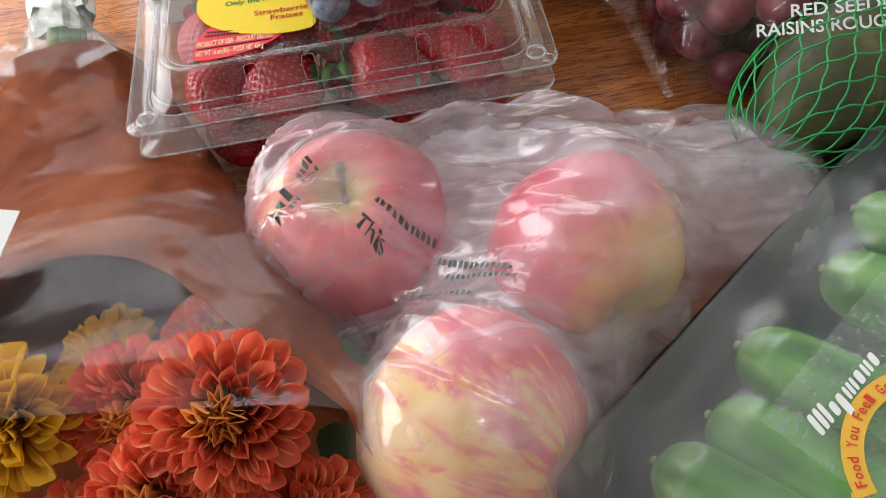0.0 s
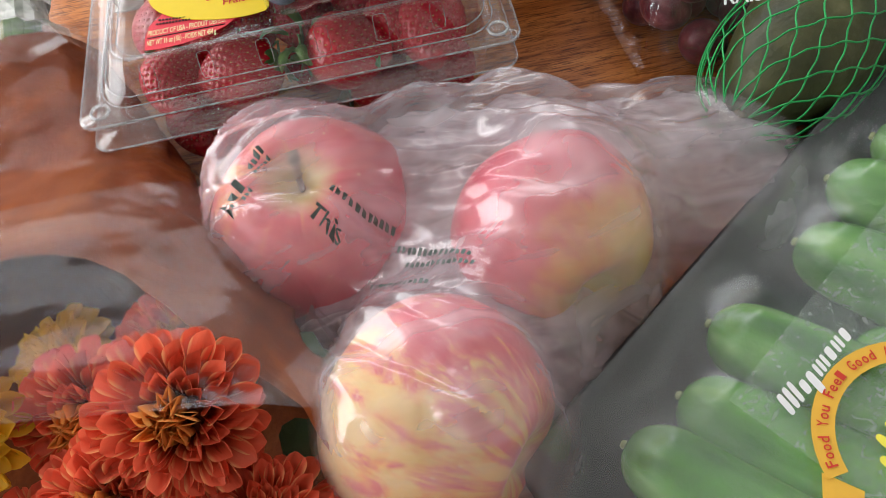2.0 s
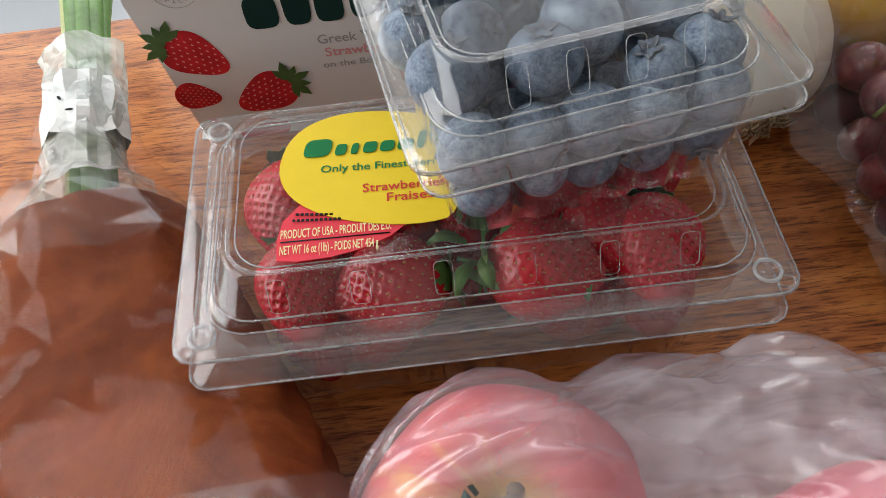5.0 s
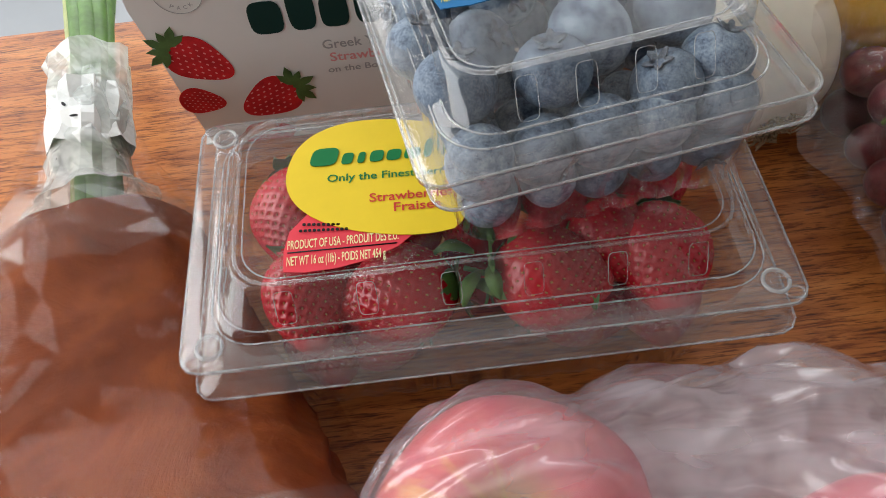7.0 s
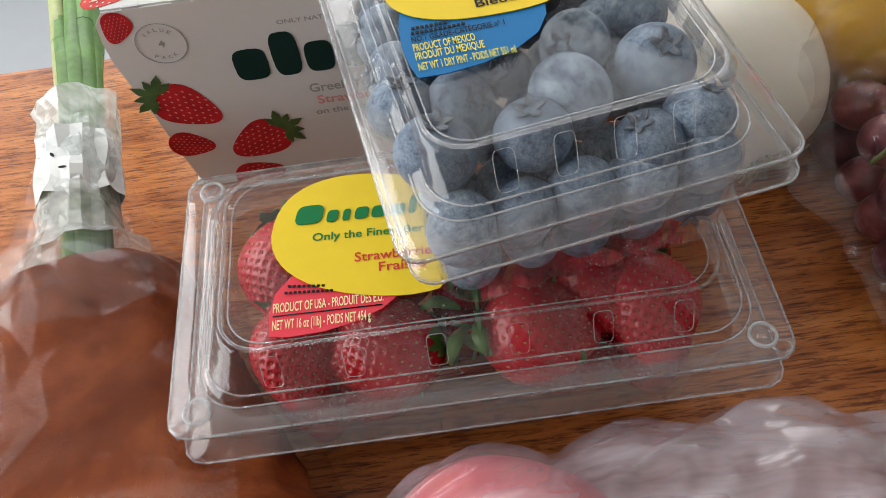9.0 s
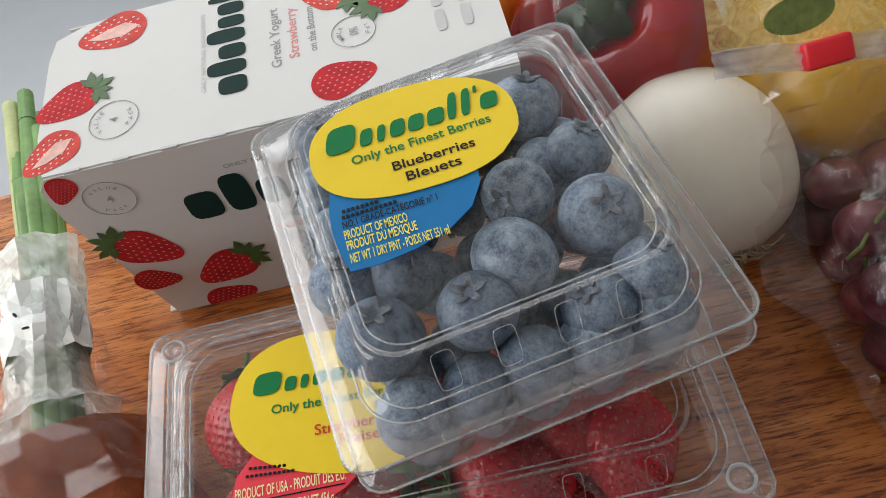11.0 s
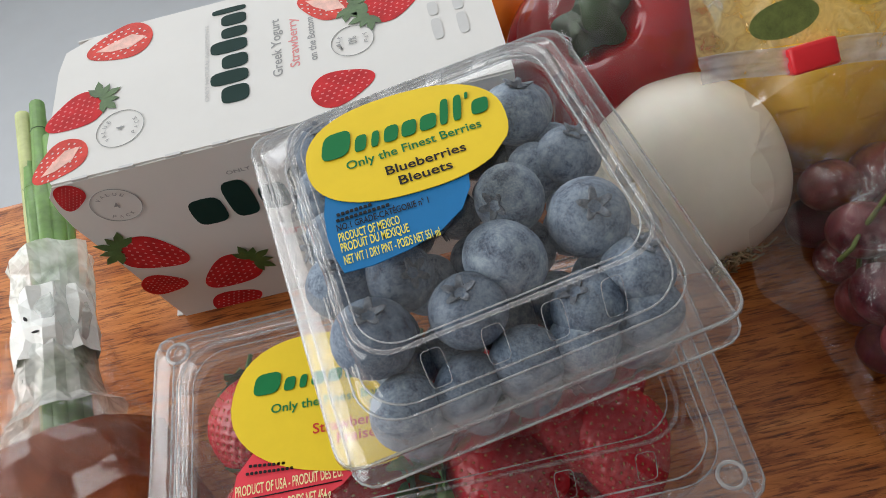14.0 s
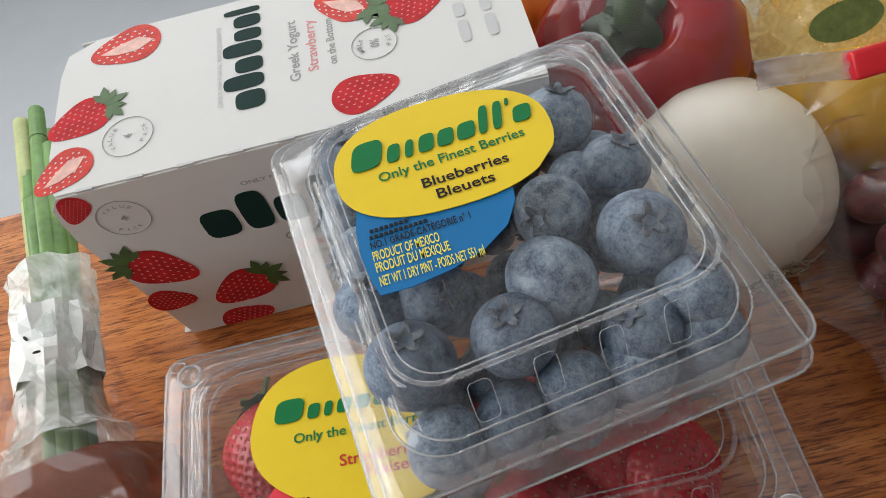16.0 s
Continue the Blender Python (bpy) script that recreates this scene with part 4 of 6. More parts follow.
FRONT = pose(0, YY0, 0, 90, 0, 0)
TOP = pose(0, YY0, YZ, 0, 0, 0)
depth = YY1 - YY0
front = panel("front_panel", [(YX0 + 0.010, 0.0), (YX1, 0.0), (YX1, YZ), (YX0 + 0.004, YZ), (YX0, 0.096), (YX0 - 0.001, 0.088), (YX0 - 0.001, 0.078), (YX0 + 0.001, 0.065), (YX0 + 0.004, 0.045), (YX0 + 0.007, 0.02)], FRONT)
top = panel("top_panel", [(YX0 + 0.004, 0), (YX1, 0), (YX1, depth), (YX0 + 0.03, depth), (YX0 + 0.012, depth - 0.003), (YX0 + 0.002, depth - 0.008), (YX0, depth - 0.02), (YX0, 0.02), (YX0 + 0.002, 0.006)], TOP)
part("back_panel", boxed(YX0 + 0.006, YX1, YY1 - 0.0008, YY1, 0, YZ - 0.0005), CARTON, carton, smooth=False)
part("side_panel", boxed(YX1 - 0.0008, YX1, YY0, YY1, 0, YZ - 0.0005), CARTON, carton, smooth=False)
part("side_flap", boxed(YX0 + 0.012, YX0 + 0.0128, YY0 + 0.004, YY1 - 0.004, 0.0, YZ - 0.002), CARTON, carton, smooth=False)
part("bottom_panel", boxed(YX0 + 0.006, YX1, YY0, YY1, 0.0, 0.0008), CARTON, carton, smooth=False)
for k in range(9):
    part("perforation", boxed(YX0 + 0.012 + k * 0.018, YX0 + 0.018 + k * 0.018, YY0 - 0.0006, YY0 + 0.0006, YZ - 0.0002, YZ + 0.0010), PALEINK, carton, smooth=False)


def berry_print(parent, m, cx, cy, size, turn, leaf=True, cut=False):
    """A printed strawberry: body, seeds and leaves as thin flat shapes."""
    pts = []
    for i in range(40):
        t = 2 * math.pi * i / 40
        x = math.cos(t) * size
        y = math.sin(t) * size * (0.70 - 0.20 * math.cos(t)) * (1 + 0.05 * math.cos(3 * t))
        pts.append((x, y))
    place = m @ pose(cx, cy, 0.0009, 0, 0, turn)
    part("strawberry_print", flat(pts, 0, 0.0001), PRINTPINK if cut else PRINTRED, parent, m=place, smooth=False)
    bm = bmesh.new()
    for i in range(-4, 5):
        for j in range(-3, 4):
            x, y = (i + 0.5 * (j % 2)) * size * 0.22, j * size * 0.17
            if x * x + (y / 0.68) ** 2 < (0.84 * size) ** 2:
                bmesh.ops.create_cube(bm, size=1, matrix=Matrix.Translation((x, y, 0.00012)) @ Matrix.Diagonal((size * 0.07, size * 0.04, 0.0001, 1)))
    part("seed_print", bm, PINKINK if not cut else WHITEINK, parent, m=place, smooth=False)
    if cut:
        part("flesh_print", flat([(-size * 0.8, size * 0.1), (-size * 0.3, size * 0.33), (size * 0.3, size * 0.22), (size * 0.72, 0), (size * 0.2, -size * 0.14), (-size * 0.4, -size * 0.22)], 0.00012, 0.0001), PALEFLESH, parent, m=place, smooth=False)
    if leaf:
        for k in range(7):
            a = radians(180 + (k - 3) * 36)
            ln = size * (0.34 + 0.06 * (k % 2))
            c = (-size * 0.90 + math.cos(a) * ln * 0.8, math.sin(a) * ln * 1.1)
            part("leaf_print", flat([(c[0] + u * math.cos(a) - v * math.sin(a), c[1] + u * math.sin(a) + v * math.cos(a)) for u, v in ((-ln, 0), (-ln * 0.4, ln * 0.34), (ln * 0.3, ln * 0.36), (ln * 0.95, ln * 0.04), (ln * 0.35, -ln * 0.3), (-ln * 0.4, -ln * 0.26))], 0.00018 + 0.00002 * k, 0.0001), PRINTLEAF, parent, m=place, smooth=False)


def ring_print(parent, m, cx, cy, r, turn, four, words):
    place = m @ pose(cx, cy, 0.0009, 0, 0, turn)
    pts = [(r * math.cos(2 * math.pi * k / 40), r * math.sin(2 * math.pi * k / 40), 0.0001) for k in range(41)]
    part("ring_print", tube(pts, 0.00014, 4), GREYINK, parent, m=place)
    lettering("pack_text", four, GREYINK, parent, place @ pose(-0.0011 * len(four), -0.0016, 0.0002), (0.0022 * len(four), 0.0046))
    for i, (w, up) in enumerate(words):
        for j, ch in enumerate(w):
            a = radians(90 + (len(w) - 1) * 11 - 22 * j) if up else radians(270 - (len(w) - 1) * 11 + 22 * j)
            spin = math.degrees(a) - 90 if up else math.degrees(a) + 90
            lettering("pack_text", ch, GREYINK, parent, place @ pose((r - 0.0028) * math.cos(a), (r - 0.0028) * math.sin(a), 0.0002, 0, 0, spin) @ pose(-0.0007, -0.0008, 0), (0.0014, 0.0024))


ident = Matrix.Identity(4)
WORDMARK = [(0.0, 0.16, 0.0, 0.72), (0.185, 0.205 + 0.11, 0.0, 1.0), (0.335, 0.47, 0.0, 0.7), (0.50, 0.63, 0.0, 1.0), (0.65, 0.76, 0.0, 0.7), (0.785, 0.905, 0.0, 0.7), (0.93, 0.985, 0.0, 0.95)]
# front: x along the carton, y up
ring_print(front, ident, -0.102, 0.084, 0.0095, 0, "4", [("VALUE", True), ("PACK", False)])
lettering("pack_text", "ONLY NATURAL INGREDIENTS", GREYINK, front, pose(-0.057, 0.0855, 0.0009), (0.05, 0.0028))
bars("brand_mark", front, DARKGREEN, pose(-0.0785, 0.060, 0.0009), [(a * 0.085, b * 0.085, lo, hi) for a, b, lo, hi in WORDMARK], 0.022)
lettering("flavour_text", "Greek Yogurt", GREYINK, front, pose(-0.052, 0.049, 0.0009), (0.036, 0.0066))
lettering("flavour_text", "Strawberry", PINKINK, front, pose(-0.050, 0.042, 0.0009), (0.032, 0.0066))
lettering("flavour_text", "on the Bottom", GREYINK, front, pose(-0.052, 0.036, 0.0009), (0.032, 0.0046))
berry_print(front, ident, -0.1035, 0.050, 0.0148, -38)
berry_print(front, ident, -0.109, 0.028, 0.010, -15, False)
berry_print(front, ident, -0.0795, 0.025, 0.0145, 206)
berry_print(front, ident, -0.085, 0.003, 0.012, 10, False)
# top: x along the carton, y away
bars("brand_mark", top, DARKGREEN, pose(-0.041, 0.019, 0.0009, 0, 0, 90), [(a * 0.058, b * 0.058, lo, hi) for a, b, lo, hi in WORDMARK], 0.0155)
lettering("flavour_text", "Greek Yogurt", GREYINK, top, pose(-0.0275, 0.027, 0.0009, 0, 0, 90), (0.034, 0.0056))
lettering("flavour_text", "Strawberry", PINKINK, top, pose(-0.0205, 0.030, 0.0009, 0, 0, 90), (0.029, 0.0056))
lettering("flavour_text", "on the Bottom", GREYINK, top, pose(-0.0135, 0.031, 0.0009, 0, 0, 90), (0.026, 0.0044))
lettering("pack_text", "ONLY NATURAL INGREDIENTS", PALEINK, top, pose(-0.057, 0.023, 0.0009, 0, 0, 90), (0.045, 0.0026))
ring_print(top, ident, -0.0925, 0.0205, 0.0095, 90, "4", [("VALUE", True), ("PACK", False)])
ring_print(top, ident, 0.001, 0.0365, 0.0085, 90, "0%", [("MILK", True), ("FAT", False)])
berry_print(top, ident, -0.112, 0.035, 0.0128, 205)
berry_print(top, ident, -0.096, 0.071, 0.0145, 190, False, True)
berry_print(top, ident, -0.116, 0.0105, 0.012, 222, False, True)
berry_print(front, ident, -0.1155, 0.0935, 0.0075, 240, False)
berry_print(top, ident, 0.019, 0.053, 0.0125, 20)
berry_print(top, ident, -0.008, 0.063, 0.0125, 150, True, True)
berry_print(top, ident, -0.005, 0.013, 0.0125, 10, False)
bars("small_print", top, PALEINK, pose(0.036, 0.025, 0.0009, 0, 0, 90), [(0.0, 0.012, 0, 1), (0.014, 0.022, 0, 1)], 0.004)
bars("small_print", top, PALEINK, pose(0.046, 0.025, 0.0009, 0, 0, 90), [(0.0, 0.012, 0, 1), (0.014, 0.022, 0, 1)], 0.004)


# ---- apples in a produce bag ----
def apple_mesh():
    prof = []
    for i in range(33):
        t = math.pi * i / 32
        r = math.sin(t) * (1 + 0.10 * math.cos(t))
        z = -math.cos(t) * 0.92
        top = max(0.0, (t - 2.35) / 0.79)
        low = max(0.0, (0.6 - t) / 0.6)
        prof.append((max(r, 0.001), z - 0.42 * top ** 1.7 * (1 - 0.0) + 0.16 * low ** 2))
    bm = revolve([(r, z) for r, z in prof], 48, lambda a, z: 1 + 0.018 * math.cos(5 * a) + 0.015 * math.sin(2 * a + 1))
    return bm


def apple(x, y, z, r, rx, ry, rz, skin, stem=True):
    ob = thing("apple", pose(x, y, z, rx, ry, rz), "red and yellow streaked apple inside a plastic bag", "apple", "apples in the bag")
    ob.scale = (r, r, r)
    part("flesh", apple_mesh(), skin, ob)
    if stem:
        part("stem", tube([(0, 0, 0.35), (0.02, 0.0, 0.7), (0.08, 0.03, 1.0)], [0.034, 0.03, 0.055], 8), APSTEM, ob)


APPLES = [(-0.003, -0.117, 0.042, 0.042), (0.087, -0.148, 0.040, 0.040), (0.032, -0.212, 0.0415, 0.043)]
apple(*APPLES[0], *APPLE_TURNS[0], APPLE_1)
apple(*APPLES[1], *APPLE_TURNS[1], APPLE_2, False)
apple(*APPLES[2], *APPLE_TURNS[2], APPLE_3, False)


def domes(x, y, list_of):
    """A sheet's height that rests on domes (x, y, radius, top)."""
    h = 0.0
    for cx, cy, r, t in list_of:
        d = ((x - cx) ** 2 + (y - cy) ** 2) / (r * r)
        if d < 1:
            h = max(h, t * (1 - d ** 1.6) ** 0.5)
    return h


SHEETS = {}


def sheet(inside, height, x0, x1, y0, y1, step, smooth=3, ripple=None, key=None, edge=0.002, jig=0.0):
    """A draped film: a grid over the places where inside() holds, drawn taut over height(), with folds from ripple()."""
    nx, ny = int((x1 - x0) / step) + 1, int((y1 - y0) / step) + 1
    xs, ys = np.linspace(x0, x1, nx), np.linspace(y0, y1, ny)
    low = np.array([[height(x, y) for y in ys] for x in xs])
    held = np.array([[inside(x, y) for y in ys] for x in xs])
    low[~held] = edge
    h = low.copy()
    for _ in range(smooth):
        p = np.pad(h, 1, mode="edge")
        h = np.maximum(low, (p[:-2, 1:-1] + p[2:, 1:-1] + p[1:-1, :-2] + p[1:-1, 2:]) / 4)
        h[~held] = edge
    if ripple:
        h = h + np.array([[ripple(x, y) for y in ys] for x in xs]) * np.clip((h - edge) / 0.012, 0, 1)
    if key:
        SHEETS[key] = lambda x, y: float(h[max(0, min(nx - 1, round((x - x0) / (x1 - x0) * (nx - 1)))), max(0, min(ny - 1, round((y - y0) / (y1 - y0) * (ny - 1))))])
    bm = bmesh.new()
    grid = {}
    near = held.copy()
    near[1:] |= held[:-1]; near[:-1] |= held[1:]; near[:, 1:] |= held[:, :-1]; near[:, :-1] |= held[:, 1:]
    for i, x in enumerate(xs):
        for j, y in enumerate(ys):
            if near[i, j]:
                jx, jy = (jig * step * noise.noise(Vector((i * 1.71, j * 2.33, q))) for q in (1.5, 7.5))
                grid[i, j] = bm.verts.new((x + jx, y + jy, h[i, j]))
    for i, j in list(grid):
        q = [(i, j), (i + 1, j), (i + 1, j + 1), (i, j + 1)]
        if all(k in grid for k in q):
            bm.faces.new([grid[k] for k in q])
    if jig:
        bmesh.ops.triangulate(bm, faces=bm.faces[:])
    return bm


def crease(x, y, scale, amp, seed=0.0):
    """Sharp folds: a ridged noise."""
    n = noise.noise(Vector((x * scale + seed, y * scale, seed * 1.7)))
    m = noise.noise(Vector((x * scale * 2.3 + seed, y * scale * 2.3, seed * 0.7 + 5)))
    return amp * ((1 - abs(n) * 2.2) * 0.7 + (1 - abs(m) * 2.2) * 0.3)


AIR = [(0.046, -0.108, 0.046, 0.069), (0.085, -0.106, 0.046, 0.062), (0.06, -0.17, 0.05, 0.05), (0.158, -0.114, 0.048, 0.042), (0.122, -0.115, 0.048, 0.050)]


def bag_height(x, y):
    return domes(x, y, [(ax, ay, r + 0.0055, z + r * 0.93 + 0.0050) for ax, ay, z, r in APPLES] + AIR) + 0.0015


def bag_inside(x, y):
    return domes(x, y, [(ax, ay, r + 0.009, 1) for ax, ay, z, r in APPLES] + [(a, b, r, 1) for a, b, r, t in AIR]) > 0


def ridge(x, y, seed, power=2.0):
    """One sharp crest where the noise crosses nought."""
    return max(0.0, 1 - abs(noise.noise(Vector((x, y, seed)))) * 3.2) ** power


def planes(u, v, seed):
    """Crumpled paper: flat triangles between random heights at whole u and v, from 0 to 1."""
    i, j = math.floor(u), math.floor(v)
    f, g = u - i, v - j
    at = lambda p, q: 0.5 + 0.5 * math.sin(p * 127.1 + q * 311.7 + seed * 17.3 + 5 * math.sin(p * 3.7 + q * 1.9 + seed))
    if f + g < 1:
        return at(i, j) + f * (at(i + 1, j) - at(i, j)) + g * (at(i, j + 1) - at(i, j))
    return at(i + 1, j + 1) + (1 - f) * (at(i, j + 1) - at(i + 1, j + 1)) + (1 - g) * (at(i + 1, j) - at(i + 1, j + 1))


def bag_folds(x, y):
    """Long creases that fan out from the gathered side of the bag, with flat facets between them."""
    dx, dy = x + 0.060, y + 0.125
    r, th = math.hypot(dx, dy), math.atan2(dy, dx)
    warp = 0.6 * noise.noise(Vector((x * 22, y * 22, 4.0)))
    fan = 0.0085 * planes(r * 32 + warp, th * 6.5 + warp, 1.0) + 0.0050 * planes(r * 75 + warp, th * 17 - warp, 2.0)
    return fan + 0.0025 * ridge(r * 9, th * 6, 3.0, 3.0) - 0.0045


def fold_height(x, y):
    h = domes(x, y, [(a, b, r * 0.96, t * 0.74) for a, b, r, t in AIR] + [(0.042, -0.155, 0.07, 0.045)])
    return h + 0.001


bag = thing("produce_bag", pose(0, 0, 0), "crumpled milky plastic produce bag over apples", "bag")
part("film", sheet(bag_inside, bag_height, -0.07, 0.21, -0.285, -0.025, 0.0014, 400, bag_folds, "bag"), BAG, bag)
part("inner_fold", sheet(bag_inside, fold_height, -0.07, 0.21, -0.285, -0.025, 0.0018, 60, lambda x, y: crease(x * 0.8 + y * 0.3, y * 0.9 - x * 0.4, 60, 0.005, 31.0)), BAGFOLD, bag)


# faded print on the bag: plain blocks and one legible word
def lay(ob, height, lift=0.0008):
    """Drapes a flat mesh over a height, point by point, in the room's axes."""
    m = ob.matrix_basis.copy()
    for v in ob.data.vertices:
        p = m @ v.co
        v.co = (p.x, p.y, height(p.x, p.y) + lift + v.co.z)
    ob.matrix_basis = Matrix.Identity(4)


def bag_top(x, y):
    return max(SHEETS["bag"](x + i * 0.0013, y + j * 0.0013) for i in (-1, 0, 1) for j in (-1, 0, 1))


BAGINK = plain("faded_green_ink", (0.09, 0.12, 0.11), 0.6, 0.3, 200, 0)
mark = lettering("print", "This", BAGINK, bag, pose(0.002, -0.1475, 0, 0, 0, -40), (0.0095, 0.0085))
lay(mark, bag_top, 0.0006)
for k, (x, y, w, h, a, n) in enumerate([(-0.024, -0.141, 0.012, 0.0022, 42, 7), (-0.026, -0.1385, 0.012, 0.0045, 42, 3), (-0.0135, -0.1285, 0.008, 0.0014, 42, 5), (-0.015, -0.126, 0.008, 0.0026, 42, 4), (0.010, -0.137, 0.024, 0.0022, -38, 11), (0.028, -0.157, 0.030, 0.0022, -33, 14), (0.016, -0.166, 0.026, 0.0018, -33, 12), (0.030, -0.163, 0.028, 0.0018, -33, 13)]):
    for j in range(n):
        piece = part("print", flat([(j * w / n, 0), (j * w / n + 0.6 * w / n, 0), (j * w / n + 0.6 * w / n, h * (1 - 0.3 * (j % 2))), (j * w / n, h)], 0, 0.0001), BAGINK, bag, m=pose(x, y, 0, 0, 0, a), smooth=False)
        lay(piece, bag_top, 0.0006)


# ---- flower bouquet in paper and cellophane ----
bouquet = thing("flower_bouquet", pose(0, 0, 0), "bouquet of orange and yellow chrysanthemums in rust paper and cellophane", "bouquet")
AX0, AXD = Vector((-0.150, 0.050, 0.0)), Vector((0.18, -0.9837, 0.0))
AXN = Vector((0.9837, 0.18, 0.0))


def lerp(table, s):
    for (a, x), (b, y) in zip(table, table[1:]):
        if s <= b:
            return x + (y - x) * max(0.0, (s - a) / (b - a))
    return table[-1][1]


WIDE = [(-0.03, 0.017), (0, 0.020), (0.03, 0.036), (0.113, 0.061), (0.255, 0.098), (0.32, 0.11)]
TALL = [(-0.03, 0.017), (0, 0.019), (0.03, 0.024), (0.08, 0.0255), (0.125, 0.027), (0.19, 0.040), (0.255, 0.046), (0.32, 0.047)]


def sleeve(s_end, grow, amp, seed, s0=0.0, ns=90, na=96, jig=0.0):
    """The wrapper as a crumpled cone lying on the table; s_end(angle) cuts its mouth."""
    bm = bmesh.new()
    rows = []
    for i in range(ns + 1):
        row = []
        for j in range(na):
            a = 2 * math.pi * (j + jig * noise.noise(Vector((i * 1.7, j * 2.3, seed)))) / na
            s = s0 + (s_end(a) - s0) * (i + (jig * noise.noise(Vector((i * 2.1 + 9, j * 1.3, seed))) if 0 < i < ns else 0)) / ns
            w, h = lerp(WIDE, s) * grow, lerp(TALL, s) * grow
            k = 1 + crease(a * 0.7 + 0.25 * math.sin(s * 30), s * 9, 2.2, amp, seed) + 0.5 * crease(a * 1.4, s * 30, 2.0, amp, seed + 4)
            lift = 0.035 - min(s, 0.03) * 0.2 if s < 0.03 else 0.0
            c = AX0 + AXD * s + AXN * (w * k * math.cos(a))
            z = max(0.0015 if a > math.pi else 0.0, lerp([(-0.03, 0.036), (0, 0.036), (0.03, 0.030), (0.08, 0.027), (0.125, 0.028), (0.19, 0.042), (0.255, 0.048), (0.32, 0.049)], s) + h * k * math.sin(a))
            row.append(bm.verts.new((c.x, c.y, max(0.002 * grow, z))))
        rows.append(row)
    for a, b in zip(rows, rows[1:]):
        for j in range(na):
            bm.faces.new((a[j], a[(j + 1) % na], b[(j + 1) % na], b[j]))
    if jig:
        bmesh.ops.triangulate(bm, faces=bm.faces[:])
    return bm


def mouth(right, top, left, low):
    """How far a wrapper reaches, by the angle round its axis."""
    def at(a):
        c, s = math.cos(a), math.sin(a)
        side = right if c > 0 else left
        up = top if s > 0 else low
        return up + (side - up) * abs(c) ** 3
    return at


part("paper_wrap", sleeve(mouth(0.33, 0.192, 0.20, 0.28), 0.955, 0.075, 2.0, 0.034), TISSUE, bouquet, "rust-brown tissue paper wrap")
part("cellophane", sleeve(lambda a: 0.172 + 0.012 * math.sin(3 * a), 1.07, 0.085, 7.0, -0.012, 11, 30, 0.8), CELLO, bouquet, "clear crinkled cellophane sleeve", smooth=False)
# lower end of the same sleeve, its reflection painted in as haze
part("cellophane_hem", sleeve(lambda a: 0.262 + 0.030 * math.cos(a) if a < math.pi else 0.30, 1.075, 0.085, 7.0, 0.166, 7, 30, 0.6), CELLO_SHEEN, bouquet, "lower cellophane over the flowers, grey window reflection painted as haze", smooth=False)
# loose film gathered round the neck: a flared skirt and a tight wrap
def neck(u0, u1, rows_n, seed, fat, n=72):
    bm = bmesh.new()
    rows = []
    for i in range(rows_n + 1):
        u = u0 + (u1 - u0) * i / rows_n
        s = 0.052 - 0.116 * u
        r = lerp([(-0.12, 0.055), (0.0, 0.050), (0.15, 0.036), (0.36, 0.0170), (0.60, 0.0150), (0.85, 0.0162), (1.0, 0.0175)], u) * fat
        c = AX0 + AXD * s + Vector((0.001 + 0.004 * u, -0.006, lerp([(0, 0.033), (0.4, 0.038), (1, 0.041)], u)))
        row = []
        for j in range(n):
            a = 2 * math.pi * j / n
            k = 1 + 0.24 * noise.noise(Vector((math.cos(a) * 2.4 + seed, math.sin(a) * 2.4, u * 9))) + 0.05 * math.sin(9 * a + 5 * u) + (0.10 * math.sin(5 * a + seed) if i == rows_n and u1 > 0.9 else 0)
            row.append(bm.verts.new(c + AXN * (r * k * math.cos(a)) + Vector((0, 0, min(r * 0.84, 0.026 + 0.2 * r) * k * math.sin(a)))))
        rows.append(row)
    for a, b in zip(rows, rows[1:]):
        for j in range(n):
            bm.faces.new((a[j], a[(j + 1) % n], b[(j + 1) % n], b[j]))
    return bm


NECKFILM = film("gathered_neck_film", (0.95, 0.96, 0.96), 0.74, 0.15, 1.5, 60, 0.35, (0.84, 0.88, 0.86), 0.6, 0.008, facets=60)
SKIRT = film("skirt_film", (0.96, 0.96, 0.96), 0.03, 0.08, 0.8, 30, 0.25, (0.8, 0.82, 0.82), 1.0, 0.006, facets=30)
part("stem_wrap", neck(0.28, 1.0, 11, 0.0, 1.0, 26), NECKFILM, bouquet, "white gathered film round the stems", smooth=False)
part("stem_tape", neck(0.52, 0.80, 6, 2.0, 1.04, 22), TAPE, bouquet, "white crumpled tape round the stems", smooth=False)
part("film_skirt", neck(-0.12, 0.45, 6, 3.0, 1.08, 26), SKIRT, bouquet, "clear flared film below the neck", smooth=False)
for k, (du, da) in enumerate(((0.62, 1.7), (0.55, 1.45), (0.72, 0.9))):
    pos = AX0 + AXD * (0.052 - 0.116 * du) + AXN * (0.0158 * math.cos(da)) + Vector((0, 0, 0.0395 + 0.0140 * math.sin(da)))
    part("print", flat(blob(0, 0, 0.0016, 0.0006, 0.5 + k, 12), 0, 0.0002), BLACKINK, bouquet, m=Matrix.Translation(pos) @ Vector((AXN.x * math.cos(da), AXN.y * math.cos(da), math.sin(da))).to_track_quat("Z", "Y").to_matrix().to_4x4(), smooth=False)
